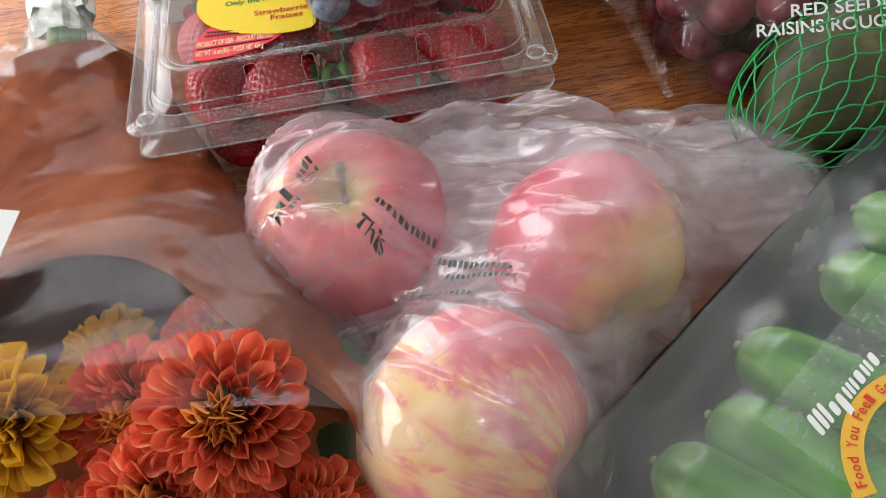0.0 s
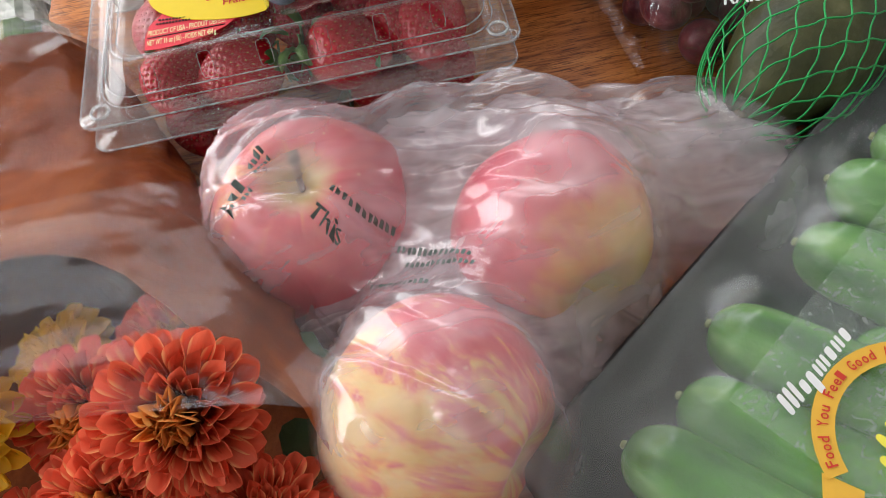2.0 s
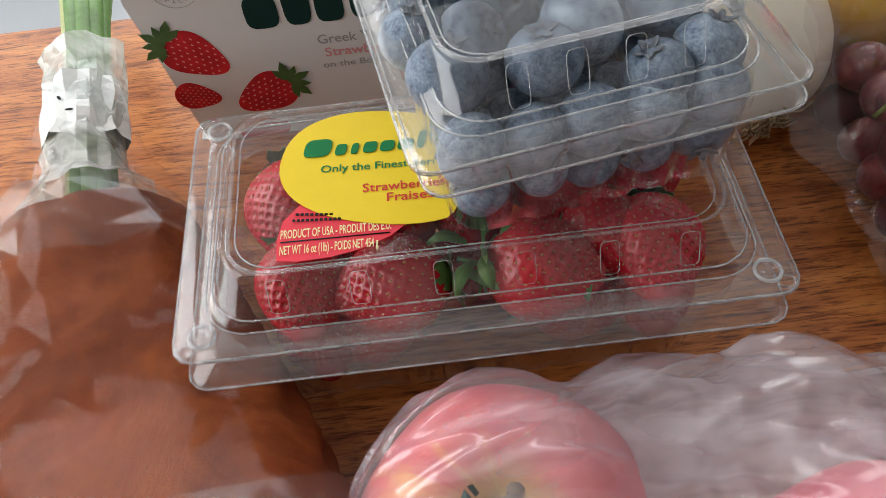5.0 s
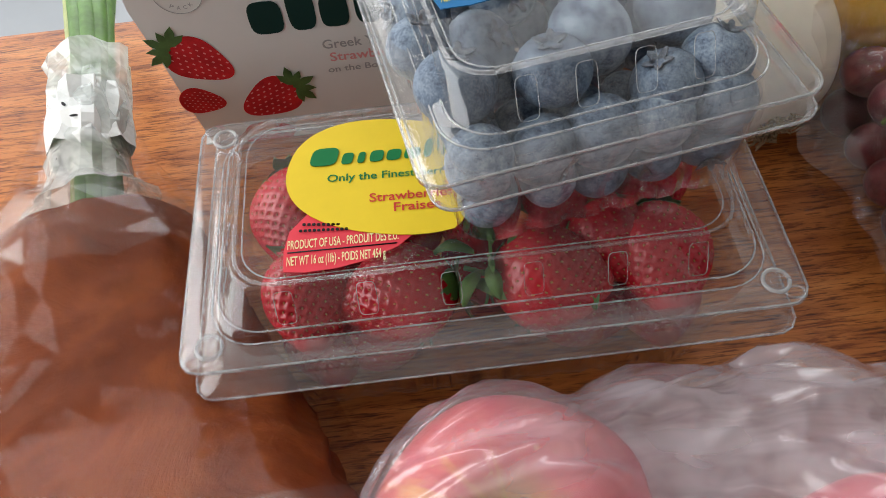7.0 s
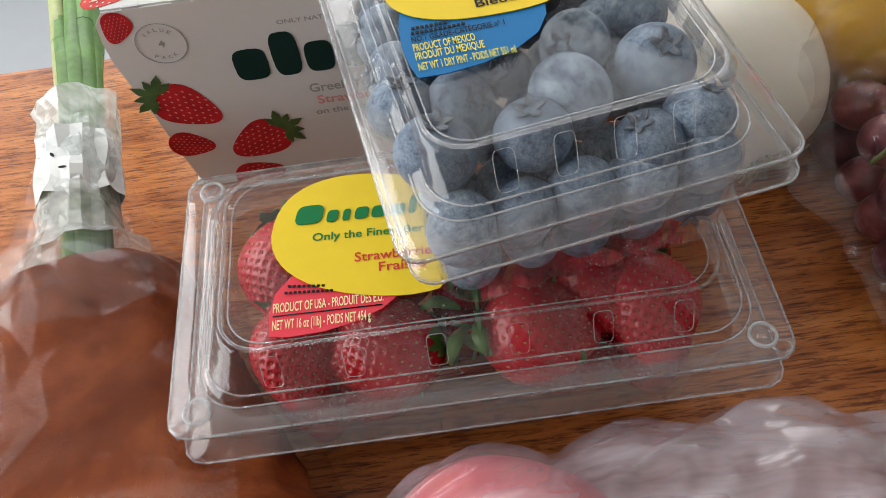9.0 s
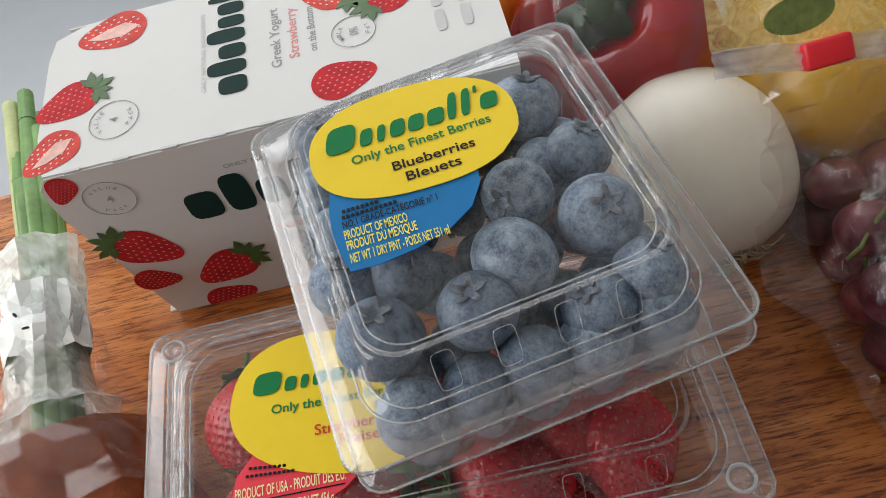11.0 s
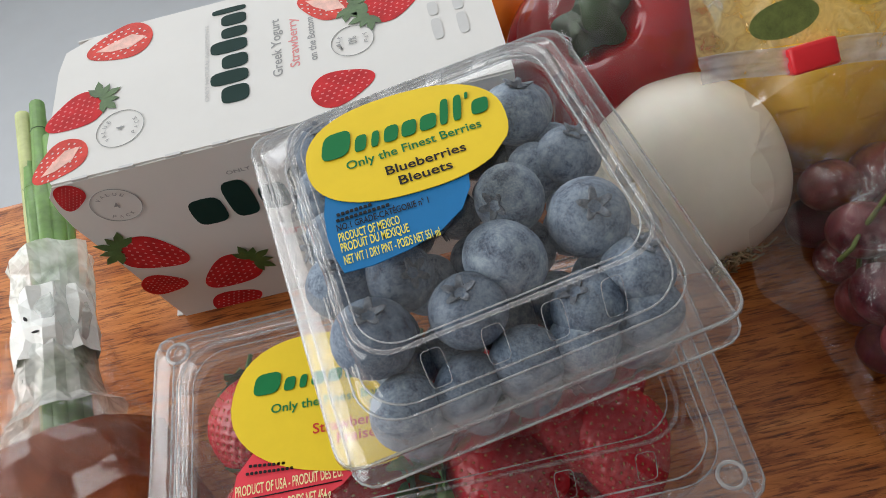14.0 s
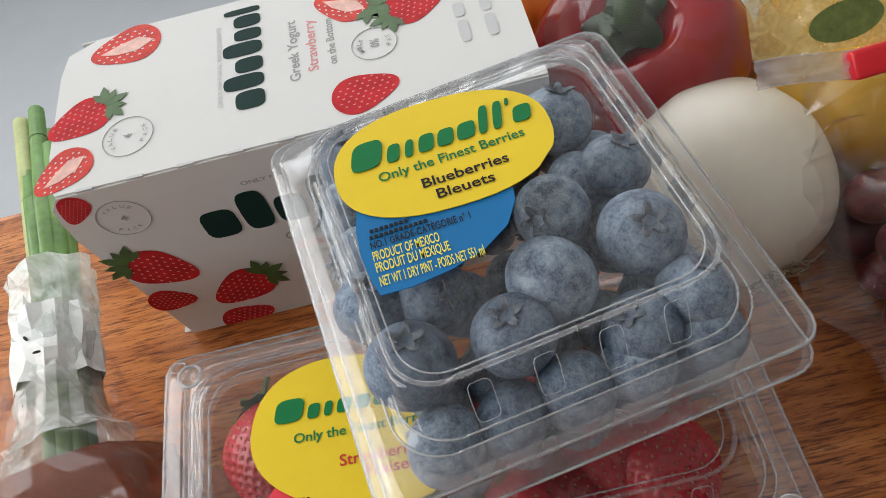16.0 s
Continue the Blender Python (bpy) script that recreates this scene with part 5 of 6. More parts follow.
for k in range(9):
    a = 2 * math.pi * k / 9
    o = AXN * (0.0066 * math.cos(a)) + Vector((0, 0, 0.0056 * math.sin(a)))
    base = AX0 + Vector((0.006, -0.006, 0.040))
    ln = 0.150 + 0.022 * math.sin(3.7 * k)
    pts = [base + AXD * 0.06 + o, base - AXD * 0.05 + o * 0.9, base - AXD * 0.09 + o + Vector((0, 0, 0.001)), base - AXD * ln + o * (1.35 + 0.3 * math.sin(k)) + Vector((-0.003, 0, -0.004 + 0.003 * math.sin(2 * k)))]
    st = part("stem", tube(pts, [0.0034, 0.0038, 0.0044, 0.0038], 10), STEMPALE if k == 4 else STEM, bouquet)
    part("node", revolve([(0.0034, -0.0012), (0.0043, 0.0), (0.0035, 0.0012)], 10), DKLEAF if k % 3 else STEM, st, m=Matrix.Translation(pts[2] + (pts[3] - pts[2]) * (0.12 + 0.6 * abs(math.sin(2.3 * k)))) @ AXD.to_track_quat("Z", "Y").to_matrix().to_4x4())
# price tag stuck on the sleeve
tag = part("price_tag", flat([(-0.024, -0.020), (0.021, -0.020), (0.0235, -0.0175), (0.0235, 0.020), (-0.024, 0.020)], 0, 0.0003), TAG, bouquet, "white paper price tag with black print", pose(-0.136, -0.1445, 0.1025, 3, 4, -14), smooth=False)
bars("print", tag, BLACKINK, pose(0.0075, 0.012, 0.0004), [(0, 0.0035, 0, 1)], 0.003)
bars("print", tag, GREYINK, pose(-0.002, 0.002, 0.0004), [(i * 0.0025, i * 0.0025 + 0.0018, 0, 1) for i in range(7)], 0.002)
bars("print", tag, BLACKINK, pose(-0.01, -0.016, 0.0004), [(i * 0.004, i * 0.004 + 0.003, 0, 1) for i in range(7)], 0.009)


def petal_mesh(name, material, cup, point):
    """One petal along +y, unit length, with a cupped section and a rounded tip."""
    bm = bmesh.new()
    prev = None
    for i in range(12):
        t = (i / 11) ** 0.8
        w = (0.075 + 0.16 * math.sin(math.pi * 0.5 * min(1.0, t / 0.75))) * (1 if t < 0.76 else math.sqrt(max(0.0, 1 - ((t - 0.76) / 0.243) ** 2)))
        z = 0.10 * math.sin(t * 2.6) + point * t * t
        cur = [bm.verts.new((w * e, t, z + cup * w * e * e)) for e in (-1, -0.5, 0, 0.5, 1)]
        if prev:
            for k in range(4):
                bm.faces.new((prev[k], prev[k + 1], cur[k + 1], cur[k]))
        prev = cur
    return mesh_of(name, bm, material)


PETALS = {"r": [petal_mesh("petal", PET_R, c, p) for c, p in ((1.1, 0.22), (1.5, 0.32), (0.8, 0.10))], "o": [petal_mesh("petal", PET_O, 2.2, 0.35), petal_mesh("petal", PET_O, 2.6, 0.5)], "y": [petal_mesh("petal", PET_Y, c, p) for c, p in ((0.9, 0.1), (1.3, 0.22), (0.6, -0.05))]}


def flower(x, y, z, size, toward, kind, seed):
    r = random.Random(seed)
    q = Vector(toward).to_track_quat("Z", "Y").to_matrix().to_4x4()
    head = part("flower_head", revolve([(0.002, -0.012), (0.009, -0.008), (0.011, -0.002), (0.008, 0.003), (0.002, 0.004)], 20), HEART, bouquet, "yellow chrysanthemum head" if kind == "y" else "orange-red chrysanthemum head", Matrix.Translation((x, y, z)) @ q)
    rings = [(0.0022, 9, 84, 0.0080, 1), (0.0034, 12, 74, 0.0092, 1), (0.0048, 15, 64, 0.0105, 1), (0.0060, 17, 53, 0.0115, 1), (0.0072, 17, 48, 0.0112, 0), (0.0082, 18, 38, 0.0126, 0), (0.0092, 19, 27, 0.0142, 0), (0.0096, 20, 14, 0.0160, 0), (0.009, 20, 0, 0.0172, 0), (0.008, 18, -16, 0.0176, 0)]
    for n, (rad, count, tilt, ln, inner) in enumerate(rings):
        for k in range(count):
            a = 360 / count * (k + 0.5 * (n % 2)) + r.uniform(-6, 6)
            meshes = PETALS["o" if inner and kind != "y" else kind]
            s = ln * r.uniform(0.88, 1.12) * size
            m = pose(0, 0, -0.001 * n * size + 0.003, 0, 0, a) @ pose(0, rad * size, 0, tilt + r.uniform(-7, 7), r.uniform(-10, 10), 0) @ Matrix.Diagonal((s * r.uniform(0.82, 1.05) * (0.62 if inner else 1.0), s, s, 1))
            part("petal", meshes[r.randrange(len(meshes))], PET_R, head, m=m)


flower(-0.044, -0.2085, 0.080, 1.04, (0.05, -0.55, 1), "r", 1)
flower(-0.079, -0.196, 0.066, 0.95, (-0.05, -0.7, 0.9), "r", 2)
flower(-0.070, -0.228, 0.066, 0.95, (-0.05, -0.5, 1), "r", 3)
flower(-0.120, -0.196, 0.076, 1.0, (-0.3, -0.5, 1), "y", 4)
flower(-0.026, -0.240, 0.055, 0.9, (0.3, -0.5, 1), "r", 5)
flower(-0.052, -0.172, 0.058, 0.9, (0.1, -0.2, 1), "r", 6)
flower(-0.100, -0.232, 0.050, 0.85, (-0.3, -0.5, 1), "r", 8)
flower(-0.098, -0.165, 0.050, 0.8, (-0.3, -0.2, 1), "y", 7)
for k in range(16):
    r = random.Random(50 + k)
    bm = bmesh.new()
    prev = None
    for i in range(8):
        t = i / 7
        w = 0.009 * math.sin(math.pi * (0.06 + 0.92 * t)) * (1 + 0.25 * (i % 2))
        cur = [bm.verts.new((e * w, 0.04 * t, 0.004 * math.sin(3 * t) + abs(e) * w * 0.3)) for e in (-1, 0, 1)]
        if prev:
            for j in range(2):
                bm.faces.new((prev[j], prev[j + 1], cur[j + 1], cur[j]))
        prev = cur
    part("leaf", bm, DKLEAF, bouquet, m=pose(-0.13 + 0.11 * r.random(), -0.155 - 0.085 * r.random(), 0.03 + 0.02 * r.random(), r.uniform(-30, 40), r.uniform(-40, 40), r.uniform(120, 240)))


# ---- cucumbers on a wrapped tray ----
TRAY = pose(0.079, -0.21, 0.0, 0, 0, 36.6)
tray = thing("cucumber_tray", TRAY @ pose(0.10, -0.085, 0), "black foam tray in clear shrink wrap with printed label", "food tray")
part("foam_tray", loft([(0.0, 0.122, 0.073, 0.014, 0), (0.029, 0.136, 0.086, 0.014, 0), (0.031, 0.134, 0.084, 0.014, 0), (0.0295, 0.130, 0.080, 0.014, 0), (0.007, 0.118, 0.068, 0.012, 0)], True, True, 120), FOAM, tray)
CUKES = [(0.000, -0.022, 0.030), (0.026, -0.026, 0.0325), (0.056, -0.018, 0.033), (0.106, -0.023, 0.033), (0.140, -0.017, 0.033), (0.081, -0.060, 0.031), (0.170, -0.02, 0.033)]
bm = revolve(eased([(0.0015, 0.0), (0.006, 0.0012), (0.0112, 0.006), (0.0145, 0.016), (0.0162, 0.040), (0.0164, 0.08), (0.0145, 0.105), (0.008, 0.117), (0.002, 0.12)]), 28, lambda a, z: 1 + 0.025 * math.cos(6 * a + 20 * z))
bmesh.ops.rotate(bm, verts=bm.verts, cent=(0, 0, 0), matrix=Matrix.Rotation(radians(90), 3, "Y"))
CUC_ME = mesh_of("cucumber_body", bm, CUC)
for i, (u, v, z) in enumerate(CUKES):
    c = thing("cucumber", TRAY @ pose(u, v, z - 0.006, 0, 0, -80) @ pose(0, 0, 0, i * 57, 0, 0), "small smooth green cucumber on a wrapped tray", "cucumber", "cucumbers on the tray")
    part("skin", CUC_ME, CUC, c)
    part("stem_end", revolve([(0.0012, -0.0012), (0.0018, 0.0), (0.001, 0.001)], 10), STEMPALE, c, m=pose(-0.0005, 0, 0, 0, 90, 0))


def wrap_height(x, y):
    h = 0.0325
    for u, v, z in CUKES:
        t = max(0.0, min(0.118, -(y - v)))
        cx, r = u + 0.17 * t, 0.0168 if t > 0.012 else 0.007 + 0.8 * t
        d = ((x - cx) / r) ** 2
        if d < 1 and y < v + 0.002:
            h = max(h, z - 0.006 + r * math.sqrt(1 - d) + 0.0012)
    return h


wrap = part("shrink_wrap", sheet(lambda x, y: True, wrap_height, -0.034, 0.234, -0.169, -0.001, 0.002, 120, lambda x, y: crease(x, y * 0.4, 40, 0.0003, 2.0), None, 0.0325), SHRINK, tray, "clear shrink wrap", pose(-0.10, 0.085, 0))
zt = 0.0500
lab = part("label", flat([(0.026, -0.118), (0.20, -0.118), (0.20, -0.041), (0.026, -0.041)], zt - 0.0025, 0.0002), FROST, tray, "frosted printed film label", pose(-0.10, 0.085, 0), smooth=False)
bars("brand_mark", lab, WHITEINK, pose(0.033, -0.0585, zt), [(0.0, 0.0022, 0, 1.0), (0.003, 0.005, 0, 1.0), (0.0058, 0.0076, 0, 1.0), (0.0092, 0.0118, 0, 0.62), (0.013, 0.0158, -0.45, 0.62), (0.0172, 0.0186, 0, 0.62), (0.0194, 0.0208, 0, 0.62), (0.0216, 0.023, 0, 0.62), (0.0243, 0.027, 0, 0.62), (0.0283, 0.0297, 0, 0.62), (0.0305, 0.0319, 0, 0.62), (0.0332, 0.0358, 0, 0.62)], 0.0072, 0.3)
arc = []
for k in range(17):
    a = radians(152 - 124 * k / 16)
    arc.append((a, 0.052 + 0.030 * math.cos(a), -0.0915 + 0.029 * math.sin(a)))
bm = bmesh.new()
ring = [[bm.verts.new((0.052 + (0.030 + e) * math.cos(a), -0.0915 + (0.029 + e) * math.sin(a), zt)) for e in (-0.0035, 0.0035)] for a, _, _ in arc]
for a, b in zip(ring, ring[1:]):
    bm.faces.new((a[0], b[0], b[1], a[1]))
for sgn, end in ((-1, ring[0]), (1, ring[-1])):
    p = (end[0].co + end[1].co) / 2
    bm.faces.new([bm.verts.new(p + Vector(o)) for o in ((sgn * 0.002, 0.004, -0.0004), (sgn * 0.010, -0.001, -0.0004), (sgn * 0.0065, -0.006, -0.0004), (sgn * 0.009, -0.013, -0.0004), (-sgn * 0.001, -0.008, -0.0004))])
rib = part("ribbon", bm, plain("amber_ribbon_ink", (0.80, 0.45, 0.05), 0.4, 0.06, 60, 0), lab, "amber printed ribbon")
for k, ch in enumerate("Food You Feel Good About"):
    if ch != " ":
        a = radians(147 - 114 * k / 23)
        lettering("slogan", ch, REDINK, lab, pose(0.052 + 0.0285 * math.cos(a), -0.0915 + 0.0275 * math.sin(a), zt + 0.0004, 0, 0, math.degrees(a) - 90), (0.0020, 0.0048))
bars("print", lab, YELLOWINK, pose(0.036, -0.094, zt), [(0, 0.003, 0, 0.7), (0.005, 0.008, 0, 1), (0.0105, 0.0135, 0, 1), (0.016, 0.026, 0, 0.8), (0.028, 0.031, 0, 1)], 0.014, 0.1)


# ---- avocados in a green net ----
AV = thing("avocado", pose(0.2200, -0.0735, 0.0335, 0, 0, 36), "dark green pebbly avocado in a green net", "avocado")
part("skin", revolve(eased([(0.004, -0.052), (0.016, -0.048), (0.026, -0.036), (0.0315, -0.016), (0.0305, 0.004), (0.0245, 0.026), (0.017, 0.042), (0.008, 0.050), (0.002, 0.052)]), 48), AVO, AV, m=pose(0, 0, 0, 0, -90, 0))
part("stem_button", revolve([(0.003, 0.0), (0.0028, 0.002), (0.001, 0.003)], 12), APSTEM, AV, m=pose(-0.0515, 0, 0, 0, -90, 0))
net = thing("net_bag", pose(0.2200, -0.0735, 0.0345, 0, 0, 36), "bright green plastic net bag stretched over avocados", "net bag")


def on_net(u, a):
    """A place on the net, u along it from -1 to 1, a round it."""
    r = 0.0333 * math.sqrt(max(0.0, 1 - (abs(u) * 0.96) ** 2.6)) + 0.0006
    z = r * math.sin(a)
    return Vector((u * 0.060, r * math.cos(a), max(z, -0.0335)))


for way in (-1, 1):
    for k in range(17):
        pts = [on_net(-1 + 2 * i / 46, 2 * math.pi * k / 17 + way * 2.2 * (i / 46) + 0.02 * math.sin(i * 1.3 + k)) for i in range(47)]
        part("strand", tube([p * (1 + 0.004 * way) for p in pts], 0.00043, 5), NET, net)


# ---- onion ----
on = thing("white_onion", pose(0.117, 0.070, 0.0415), "large white onion with dry papery skin and root", "onion")
ax = Vector((0.006, -0.031, -0.009)).to_track_quat("Z", "Y").to_matrix().to_4x4() @ Matrix.Scale(1.08, 4)
part("bulb", revolve(eased([(0.002, -0.0362), (0.008, -0.0358), (0.017, -0.0335), (0.027, -0.026), (0.0350, -0.010), (0.0360, 0.004), (0.0325, 0.018), (0.024, 0.029), (0.012, 0.0345), (0.004, 0.036)]), 72, lambda a, z: 1 + 0.008 * math.cos(7 * a) + 0.006 * math.sin(11 * a)), ONION, on, m=ax)
bm = bmesh.new()
rr = random.Random(3)
for k in range(90):
    a, s = rr.uniform(0, 6.28), rr.uniform(0, 1) ** 0.5
    p0 = Vector((0.0085 * s * math.cos(a), 0.0085 * s * math.sin(a), 0.035))
    p1 = p0 + Vector((rr.uniform(-0.004, 0.004), rr.uniform(-0.004, 0.004), rr.uniform(0.001, 0.004)))
    p2 = p1 + Vector((rr.uniform(-0.004, 0.004), rr.uniform(-0.004, 0.004), rr.uniform(-0.002, 0.002)))
    tube([p0, p1, p2], 0.0004, 4, bm)
part("root_tuft", bm, ROOT, on, m=ax)


# ---- grapes in a zip pouch ----
bm = bmesh.new()
bmesh.ops.create_uvsphere(bm, u_segments=28, v_segments=18, radius=1)
for v in bm.verts:
    v.co.z *= 1.18
G_ME = mesh_of("grape_skin_mesh", bm, GRAPE)
bm = tube([(0, 0, 1.1), (0.03, 0, 1.35), (0.1, 0.02, 1.7)], [0.09, 0.06, 0.08], 6)
G_ST = mesh_of("grape_stem_mesh", bm, plain("grape_stalk_tip", (0.17, 0.19, 0.06), 0.6, 0.3, 3, 0))
GR = [(0.181, 0.038, 0.064), (0.174, -0.001, 0.052), (0.158, 0.000, 0.040), (0.165, -0.029, 0.030), (0.160, 0.024, 0.046), (0.186, 0.017, 0.064), (0.176, -0.030, 0.044), (0.181, -0.044, 0.047), (0.161, -0.043, 0.030), (0.180, -0.044, 0.0165), (0.199, -0.040, 0.052), (0.157, -0.022, 0.047), (0.211, -0.026, 0.060), (0.196, -0.018, 0.066)]
for i in range(5):
    for j in range(5):
        for k in range(2):
            GR.append((0.162 + 0.0215 * i + rnd.uniform(-0.002, 0.002), -0.030 + 0.0205 * j + rnd.uniform(-0.002, 0.002), 0.0125 + 0.021 * k + rnd.uniform(0, 0.002)))
kept = []
for g in GR:
    p = Vector(g) + Vector((0.006, 0, 0))
    if all((p - o).length > 0.0165 for o in kept):
        kept.append(p)
for gi, p in enumerate(kept):
    q = Vector((rnd.uniform(-1, 1), rnd.uniform(-1, 1), rnd.uniform(-0.2, 1))).to_track_quat("Z", "Y").to_matrix().to_4x4()
    g = thing("grape", Matrix.Translation(p) @ q, "dusky red seedless grape in a clear pouch", "grape", "grapes in the pouch")
    s = rnd.uniform(0.0098, 0.0114)
    part("skin", G_ME, GRAPE, g)
    if gi % 5 == 3:
        part("stalk", G_ST, STEM, g)
    g.scale = (s, s, s)
STALK = plain("grape_stalk_green", (0.16, 0.20, 0.06), 0.6, 0.3, 150, 0.2)
stalk = thing("grape_stalk", pose(0, 0, 0), "thin green branching grape stalk among the grapes", "grape stalk")
part("main_stalk", tube([(0.163, 0.012, 0.030), (0.162, 0.020, 0.052), (0.170, 0.024, 0.066), (0.178, 0.012, 0.074)], [0.001, 0.0011, 0.001, 0.0008], 7), STALK, stalk)
part("twig", tube([(0.162, 0.020, 0.052), (0.155, 0.013, 0.055), (0.151, 0.012, 0.050)], [0.0008, 0.0008, 0.001], 6), STALK, stalk)
part("twig", tube([(0.168, -0.012, 0.060), (0.166, -0.022, 0.056), (0.165, -0.027, 0.043)], [0.0008, 0.0009, 0.0012], 6), STALK, stalk)

pouch = thing("grape_pouch", pose(0, 0, 0), "clear printed zip pouch of red grapes with red slider", "pouch")


def pouch_height(x, y):
    h = domes(x, y, [(p.x, p.y, 0.017, p.z + 0.0125) for p in kept])
    edge = min(1.0, (x - 0.138) / 0.02, (y + 0.062) / 0.016)
    return max(h, 0.045 * max(0.0, edge) ** 0.5) + 0.002


part("film", sheet(lambda x, y: x > 0.142 + 0.25 * max(0.0, 0.02 - y) + 0.006 * noise.noise(Vector((y * 25, 0, 3))) and y > -0.058, pouch_height, 0.135, 0.285, -0.062, 0.068, 0.002, 60, lambda x, y: crease(x, y, 34, 0.003, 8.0)), POUCH, pouch, "clear crinkled film")


def slope(x, t):
    """The upper film, from the grapes (t = 0) up to the zip (t = 1)."""
    f = crease(x, t * 0.06, 40, 0.0045, 12.0) * math.sin(math.pi * min(1.0, t * 0.9 + 0.05))
    return Vector((x - 0.012 * t, 0.030 + 0.016 * t + f, 0.062 + 0.056 * t + f))


bm = bmesh.new()
rows = []
for j in range(10):
    row = []
    for i in range(18):
        u = (i + 0.7 * noise.noise(Vector((i * 1.9, j * 2.7, 1.5)))) / 17
        t = (j + (0.7 * noise.noise(Vector((i * 2.3, j * 1.7, 6.5))) if 0 < j < 9 else 0)) / 9
        row.append(bm.verts.new(slope(0.132 + 0.15 * u, t) + Vector((0, -0.7, 0.7)) * 0.0065 * noise.noise(Vector((i * 0.9, j * 1.1, 3.3)))))
    rows.append(row)
for a, b in zip(rows, rows[1:]):
    for i in range(17):
        bm.faces.new((a[i], a[i + 1], b[i + 1]))
        bm.faces.new((a[i], b[i + 1], b[i]))
part("upper_film", bm, film("crinkled_pouch_film", (0.96, 0.94, 0.92), 0.02, 0.05, 2.0, 40, 0.4, patch=1.0, depth=0.006, facets=30), pouch, "clear crinkled film below the zip", smooth=False)
# flat sealed margin down the side of the pouch
bm = bmesh.new()
rows = []
for k in range(31):
    t = k / 30
    p = Vector((lerp([(0, 0.141), (0.38, 0.139), (0.55, 0.156), (1, 0.168)], t), 0.052 - 0.097 * t, lerp([(0, 0.072), (0.3, 0.040), (0.6, 0.022), (1, 0.003)], t)))
    rows.append([bm.verts.new(p + Vector((e * lerp([(0, 0.013), (0.4, 0.013), (0.55, 0.005), (1, 0.004)], t) - 0.013, e * 0.003, 0.004 * e * e + 0.0025 * noise.noise(Vector((t * 9, e * 2, 5)))))) for e in (0, 0.33, 0.66, 1.0, 1.35)])
for a, b in zip(rows, rows[1:]):
    for i in range(4):
        bm.faces.new((a[i], a[i + 1], b[i + 1], b[i]))
part("side_seal", bm, film("sealed_margin_film", (0.96, 0.94, 0.93), 0.03, 0.06, 1.4, 30, 0.5, (0.75, 0.70, 0.68), 1.0, 0.006, facets=20), pouch, "flat sealed clear margin", smooth=False)
ZA, ZB = Vector((0.1075, 0.0475, 0.1225)), Vector((0.265, 0.0375, 0.109))
bm = bmesh.new()
rows = []
for j, (dy, lift) in enumerate([(-0.0042, 0), (-0.0034, 0.0009), (-0.0026, 0), (-0.0012, 0), (-0.0004, 0.0014), (0.0006, 0.0014), (0.0014, 0), (0.0028, 0), (0.0035, 0.0009), (0.0042, 0)]):
    rows.append([bm.verts.new(ZA + (ZB - ZA) * k / 24 + Vector((0, dy * 0.62 - lift * 0.7, dy * 0.78 + lift * 0.7 + 0.0006 * math.sin(k * 1.1)))) for k in range(25)])
for a, b in zip(rows, rows[1:]):
    for i in range(24):
        bm.faces.new((a[i], a[i + 1], b[i + 1], b[i]))
part("zip_track", bm, film("clear_zip_band", (0.9, 0.9, 0.92), 0.45, 0.15, 1.5, 60, 0.1, (0.72, 0.72, 0.76), 0.4), pouch, "clear plastic zip track")
part("slider", boxed(-0.0072, 0.0072, -0.0035, 0.0035, -0.0042, 0.0042, 0.0012), SLIDER, pouch, "red plastic zip slider", Matrix.Translation(ZA + (ZB - ZA) * 0.215) @ pose(0, 0, 0, -45, -4, 0))
HEADER = film("printed_header_film", (0.97, 0.92, 0.74), 0.55, 0.25, 1.0, 200, 0.5, (0.72, 0.58, 0.26), 0.5, 0.001)
bm = bmesh.new()
rows = [[bm.verts.new(ZA + (ZB - ZA) * i / 20 + Vector((0, 0.003 + 0.02 * j / 8, 0.003 + 0.026 * j / 8))) for i in range(21)] for j in range(9)]
for a, b in zip(rows, rows[1:]):
    for i in range(20):
        bm.faces.new((a[i], a[i + 1], b[i + 1], b[i]))
header = part("header", bm, HEADER, pouch, "yellow tinted printed header")
LIMEINK = plain("lime_print_ink", (0.16, 0.20, 0.05), 0.5, 0.35, 300, 0.2)
LEMONINK = plain("lemon_print_ink", (0.75, 0.52, 0.08), 0.5, 0.3, 300, 0.2)
for along, up, a, b, ink in ((0.17, 0.24, 0.0105, 0.0055, LIMEINK), (0.34, 0.50, 0.0095, 0.0075, LEMONINK), (0.52, 0.45, 0.0105, 0.0065, LIMEINK), (0.72, 0.5, 0.011, 0.008, LEMONINK)):
    part("fruit_print", flat(blob(0, 0, a, b, 0.1, 28), 0, 0.0002), ink, header, m=Matrix.Translation(ZA + (ZB - ZA) * along + Vector((0, 0.003 + 0.02 * up - 0.0008, 0.003 + 0.026 * up + 0.0006))) @ pose(0, 0, 0, 52, 0, -3), smooth=False)
lettering("print", "FRU", SLIDER, pouch, Matrix.Translation(ZA + (ZB - ZA) * 0.13 + Vector((0, 0.0165, 0.0225))) @ pose(0, 0, 0, 52, 0, -3), (0.024, 0.008))
for x, y, words, w in ((0.195, -0.063, "RED SEEDLESS", 0.055), (0.177, -0.0715, "RAISINS ROUGES", 0.062)):
    lettering("print", words, WHITEINK, pouch, pose(x, y, 0.065, 14, 0, -7), (w, 0.0088), slant=0.15)


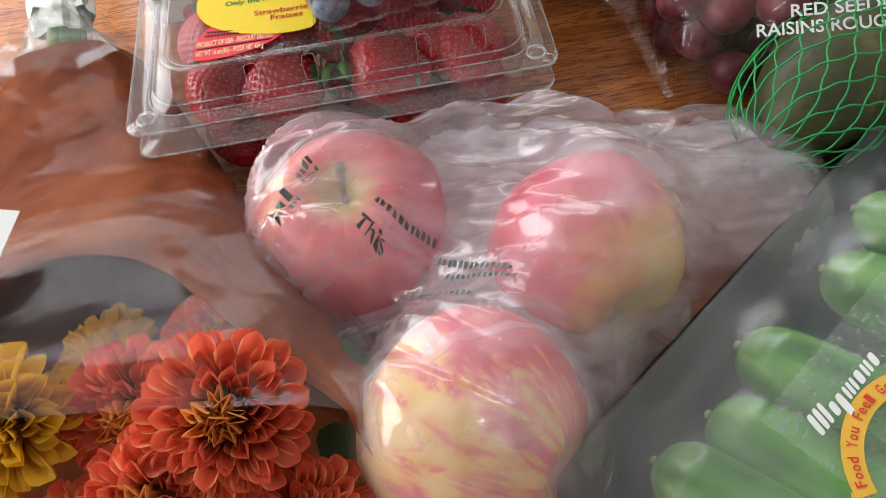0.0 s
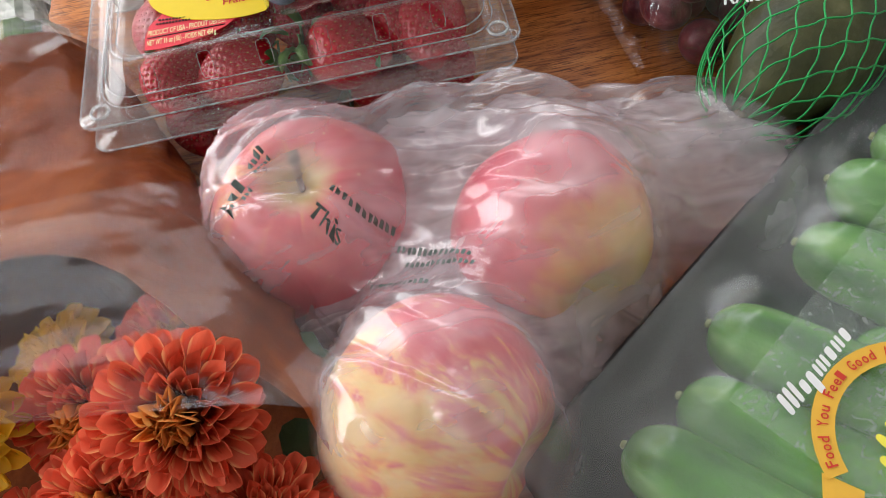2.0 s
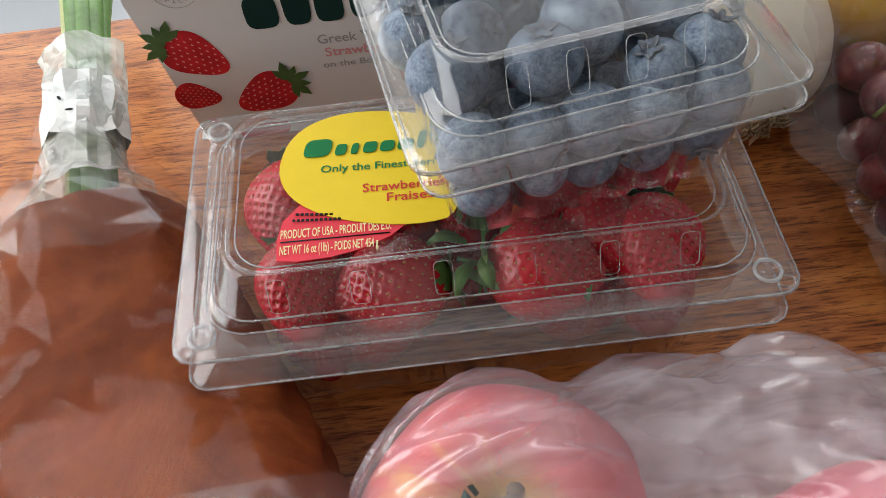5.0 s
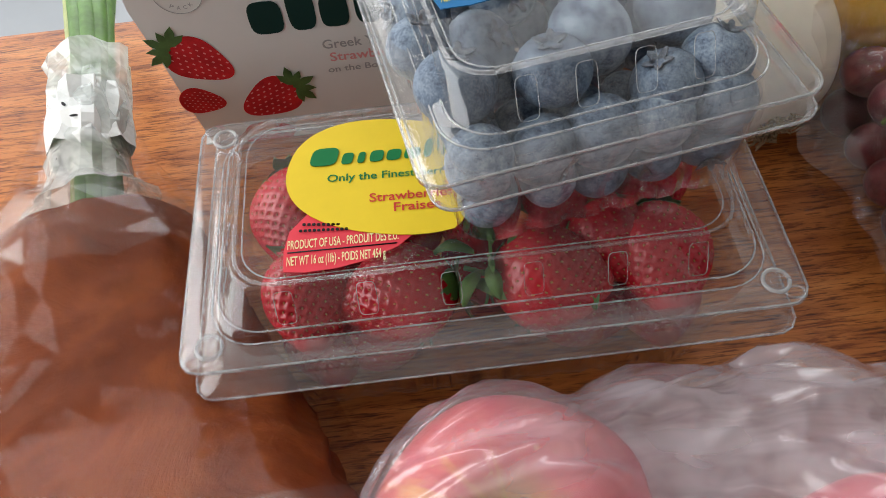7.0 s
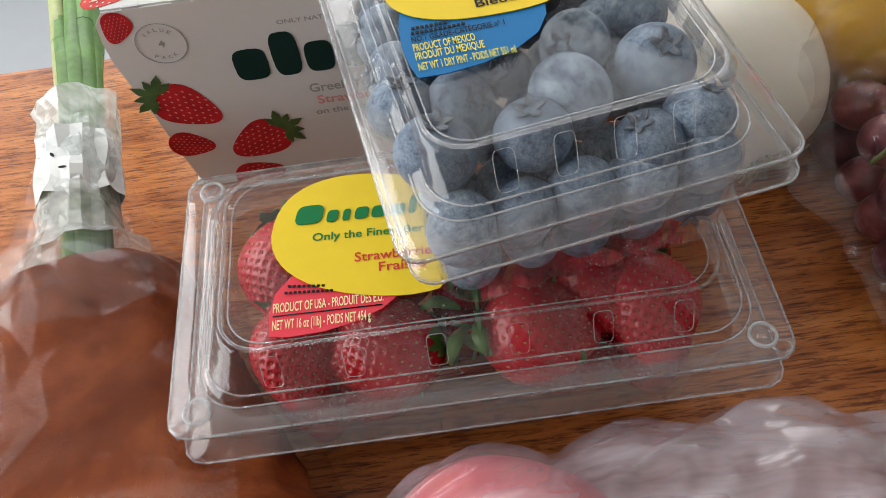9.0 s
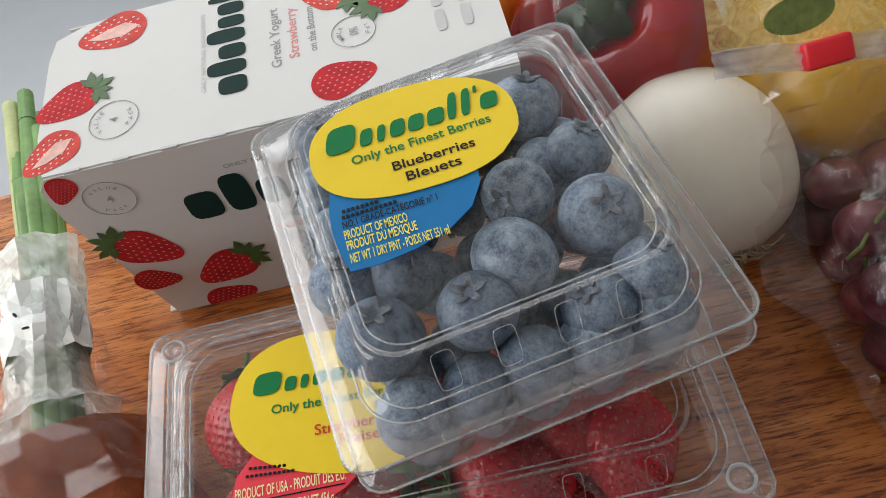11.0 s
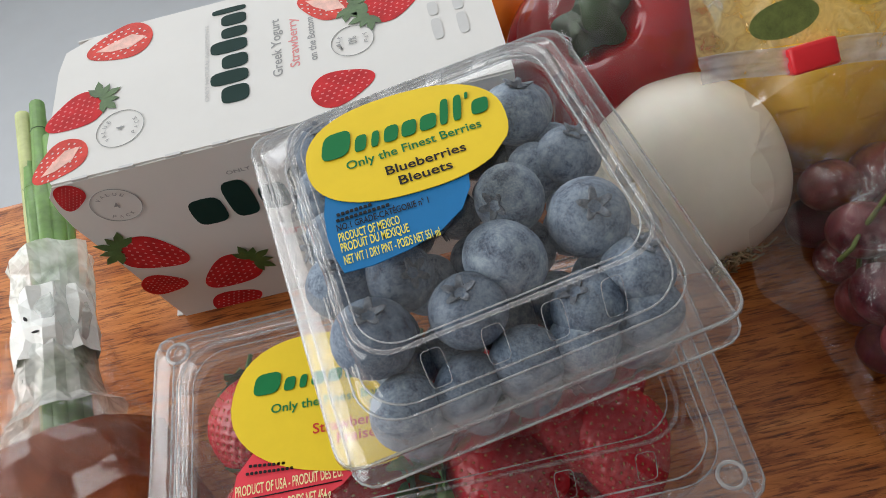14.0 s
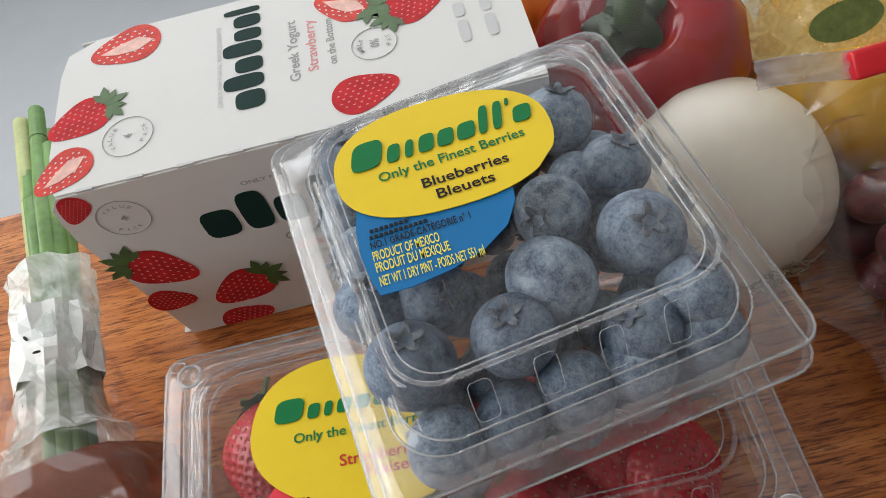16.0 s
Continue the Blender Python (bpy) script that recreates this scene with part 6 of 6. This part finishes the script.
# ---- peppers in a clear bag ----
def pepper(x, y, z, r, material, label, turn, tilt=(0, 0)):
    ob = thing("bell_pepper", pose(x, y, z, tilt[0], tilt[1], turn), label, "bell pepper")
    prof = [(0.10, -0.95), (0.45, -1.0), (0.72, -0.85), (0.86, -0.45), (0.97, 0.1), (1.0, 0.5), (0.86, 0.82), (0.55, 0.92), (0.28, 0.80), (0.1, 0.70)]
    bm = revolve(eased([(a * r, b * r) for a, b in prof]), 72, lambda a, zz: 1 - 0.11 * (0.5 + 0.5 * math.cos(4 * a)) ** 3)
    part("flesh", bm, material, ob)
    part("stalk", tube([(0, 0, 0.68 * r), (0.02 * r, 0, 0.90 * r), (0.12 * r, 0.05 * r, 1.12 * r)], [0.2 * r, 0.12 * r, 0.14 * r], 10), DKLEAF, ob)
    part("calyx", revolve(eased([(0.02 * r, 0.80 * r), (0.2 * r, 0.84 * r), (0.28 * r, 0.89 * r), (0.33 * r, 0.91 * r)]), 40, lambda a, zz: 1 + 0.22 * math.cos(5 * a)), DKLEAF, ob, "dark green calyx")


pepper(0.108, 0.132, 0.045, 0.044, PEPRED, "glossy red bell pepper in a clear bag", 10, (6, -20))
pepper(0.064, 0.200 - 0.055 + 0.062, 0.040, 0.03, PEPORA, "glossy orange bell pepper in a clear bag", 60, (30, 0))
pepper(0.190, 0.112, 0.048, 0.047, PEPYEL, "glossy yellow bell pepper in a clear bag", 130, (60, 10))
pbag = thing("pepper_bag", pose(0, 0, 0), "clear crinkled plastic bag over bell peppers", "bag")
PEP = [(0.108, 0.132, 0.056, 0.096), (0.190, 0.112, 0.058, 0.102)]
part("film", sheet(lambda x, y: domes(x, y, PEP) > 0 and y < 0.186, lambda x, y: max(0.003, domes(x, y, PEP)), 0.05, 0.25, 0.055, 0.188, 0.0022, 60, lambda x, y: crease(x, y, 30, 0.003, 21.0)), PEPBAG, pbag)
part("gathered_edge", tube([(0.056 + 0.004 * math.sin(k * 1.7), 0.105 + 0.006 * k, 0.004 + 0.003 * (k % 2)) for k in range(13)], [0.002 + 0.001 * (k % 3) for k in range(13)], 7), PEPBAG, pbag, "twisted edge of the clear bag")
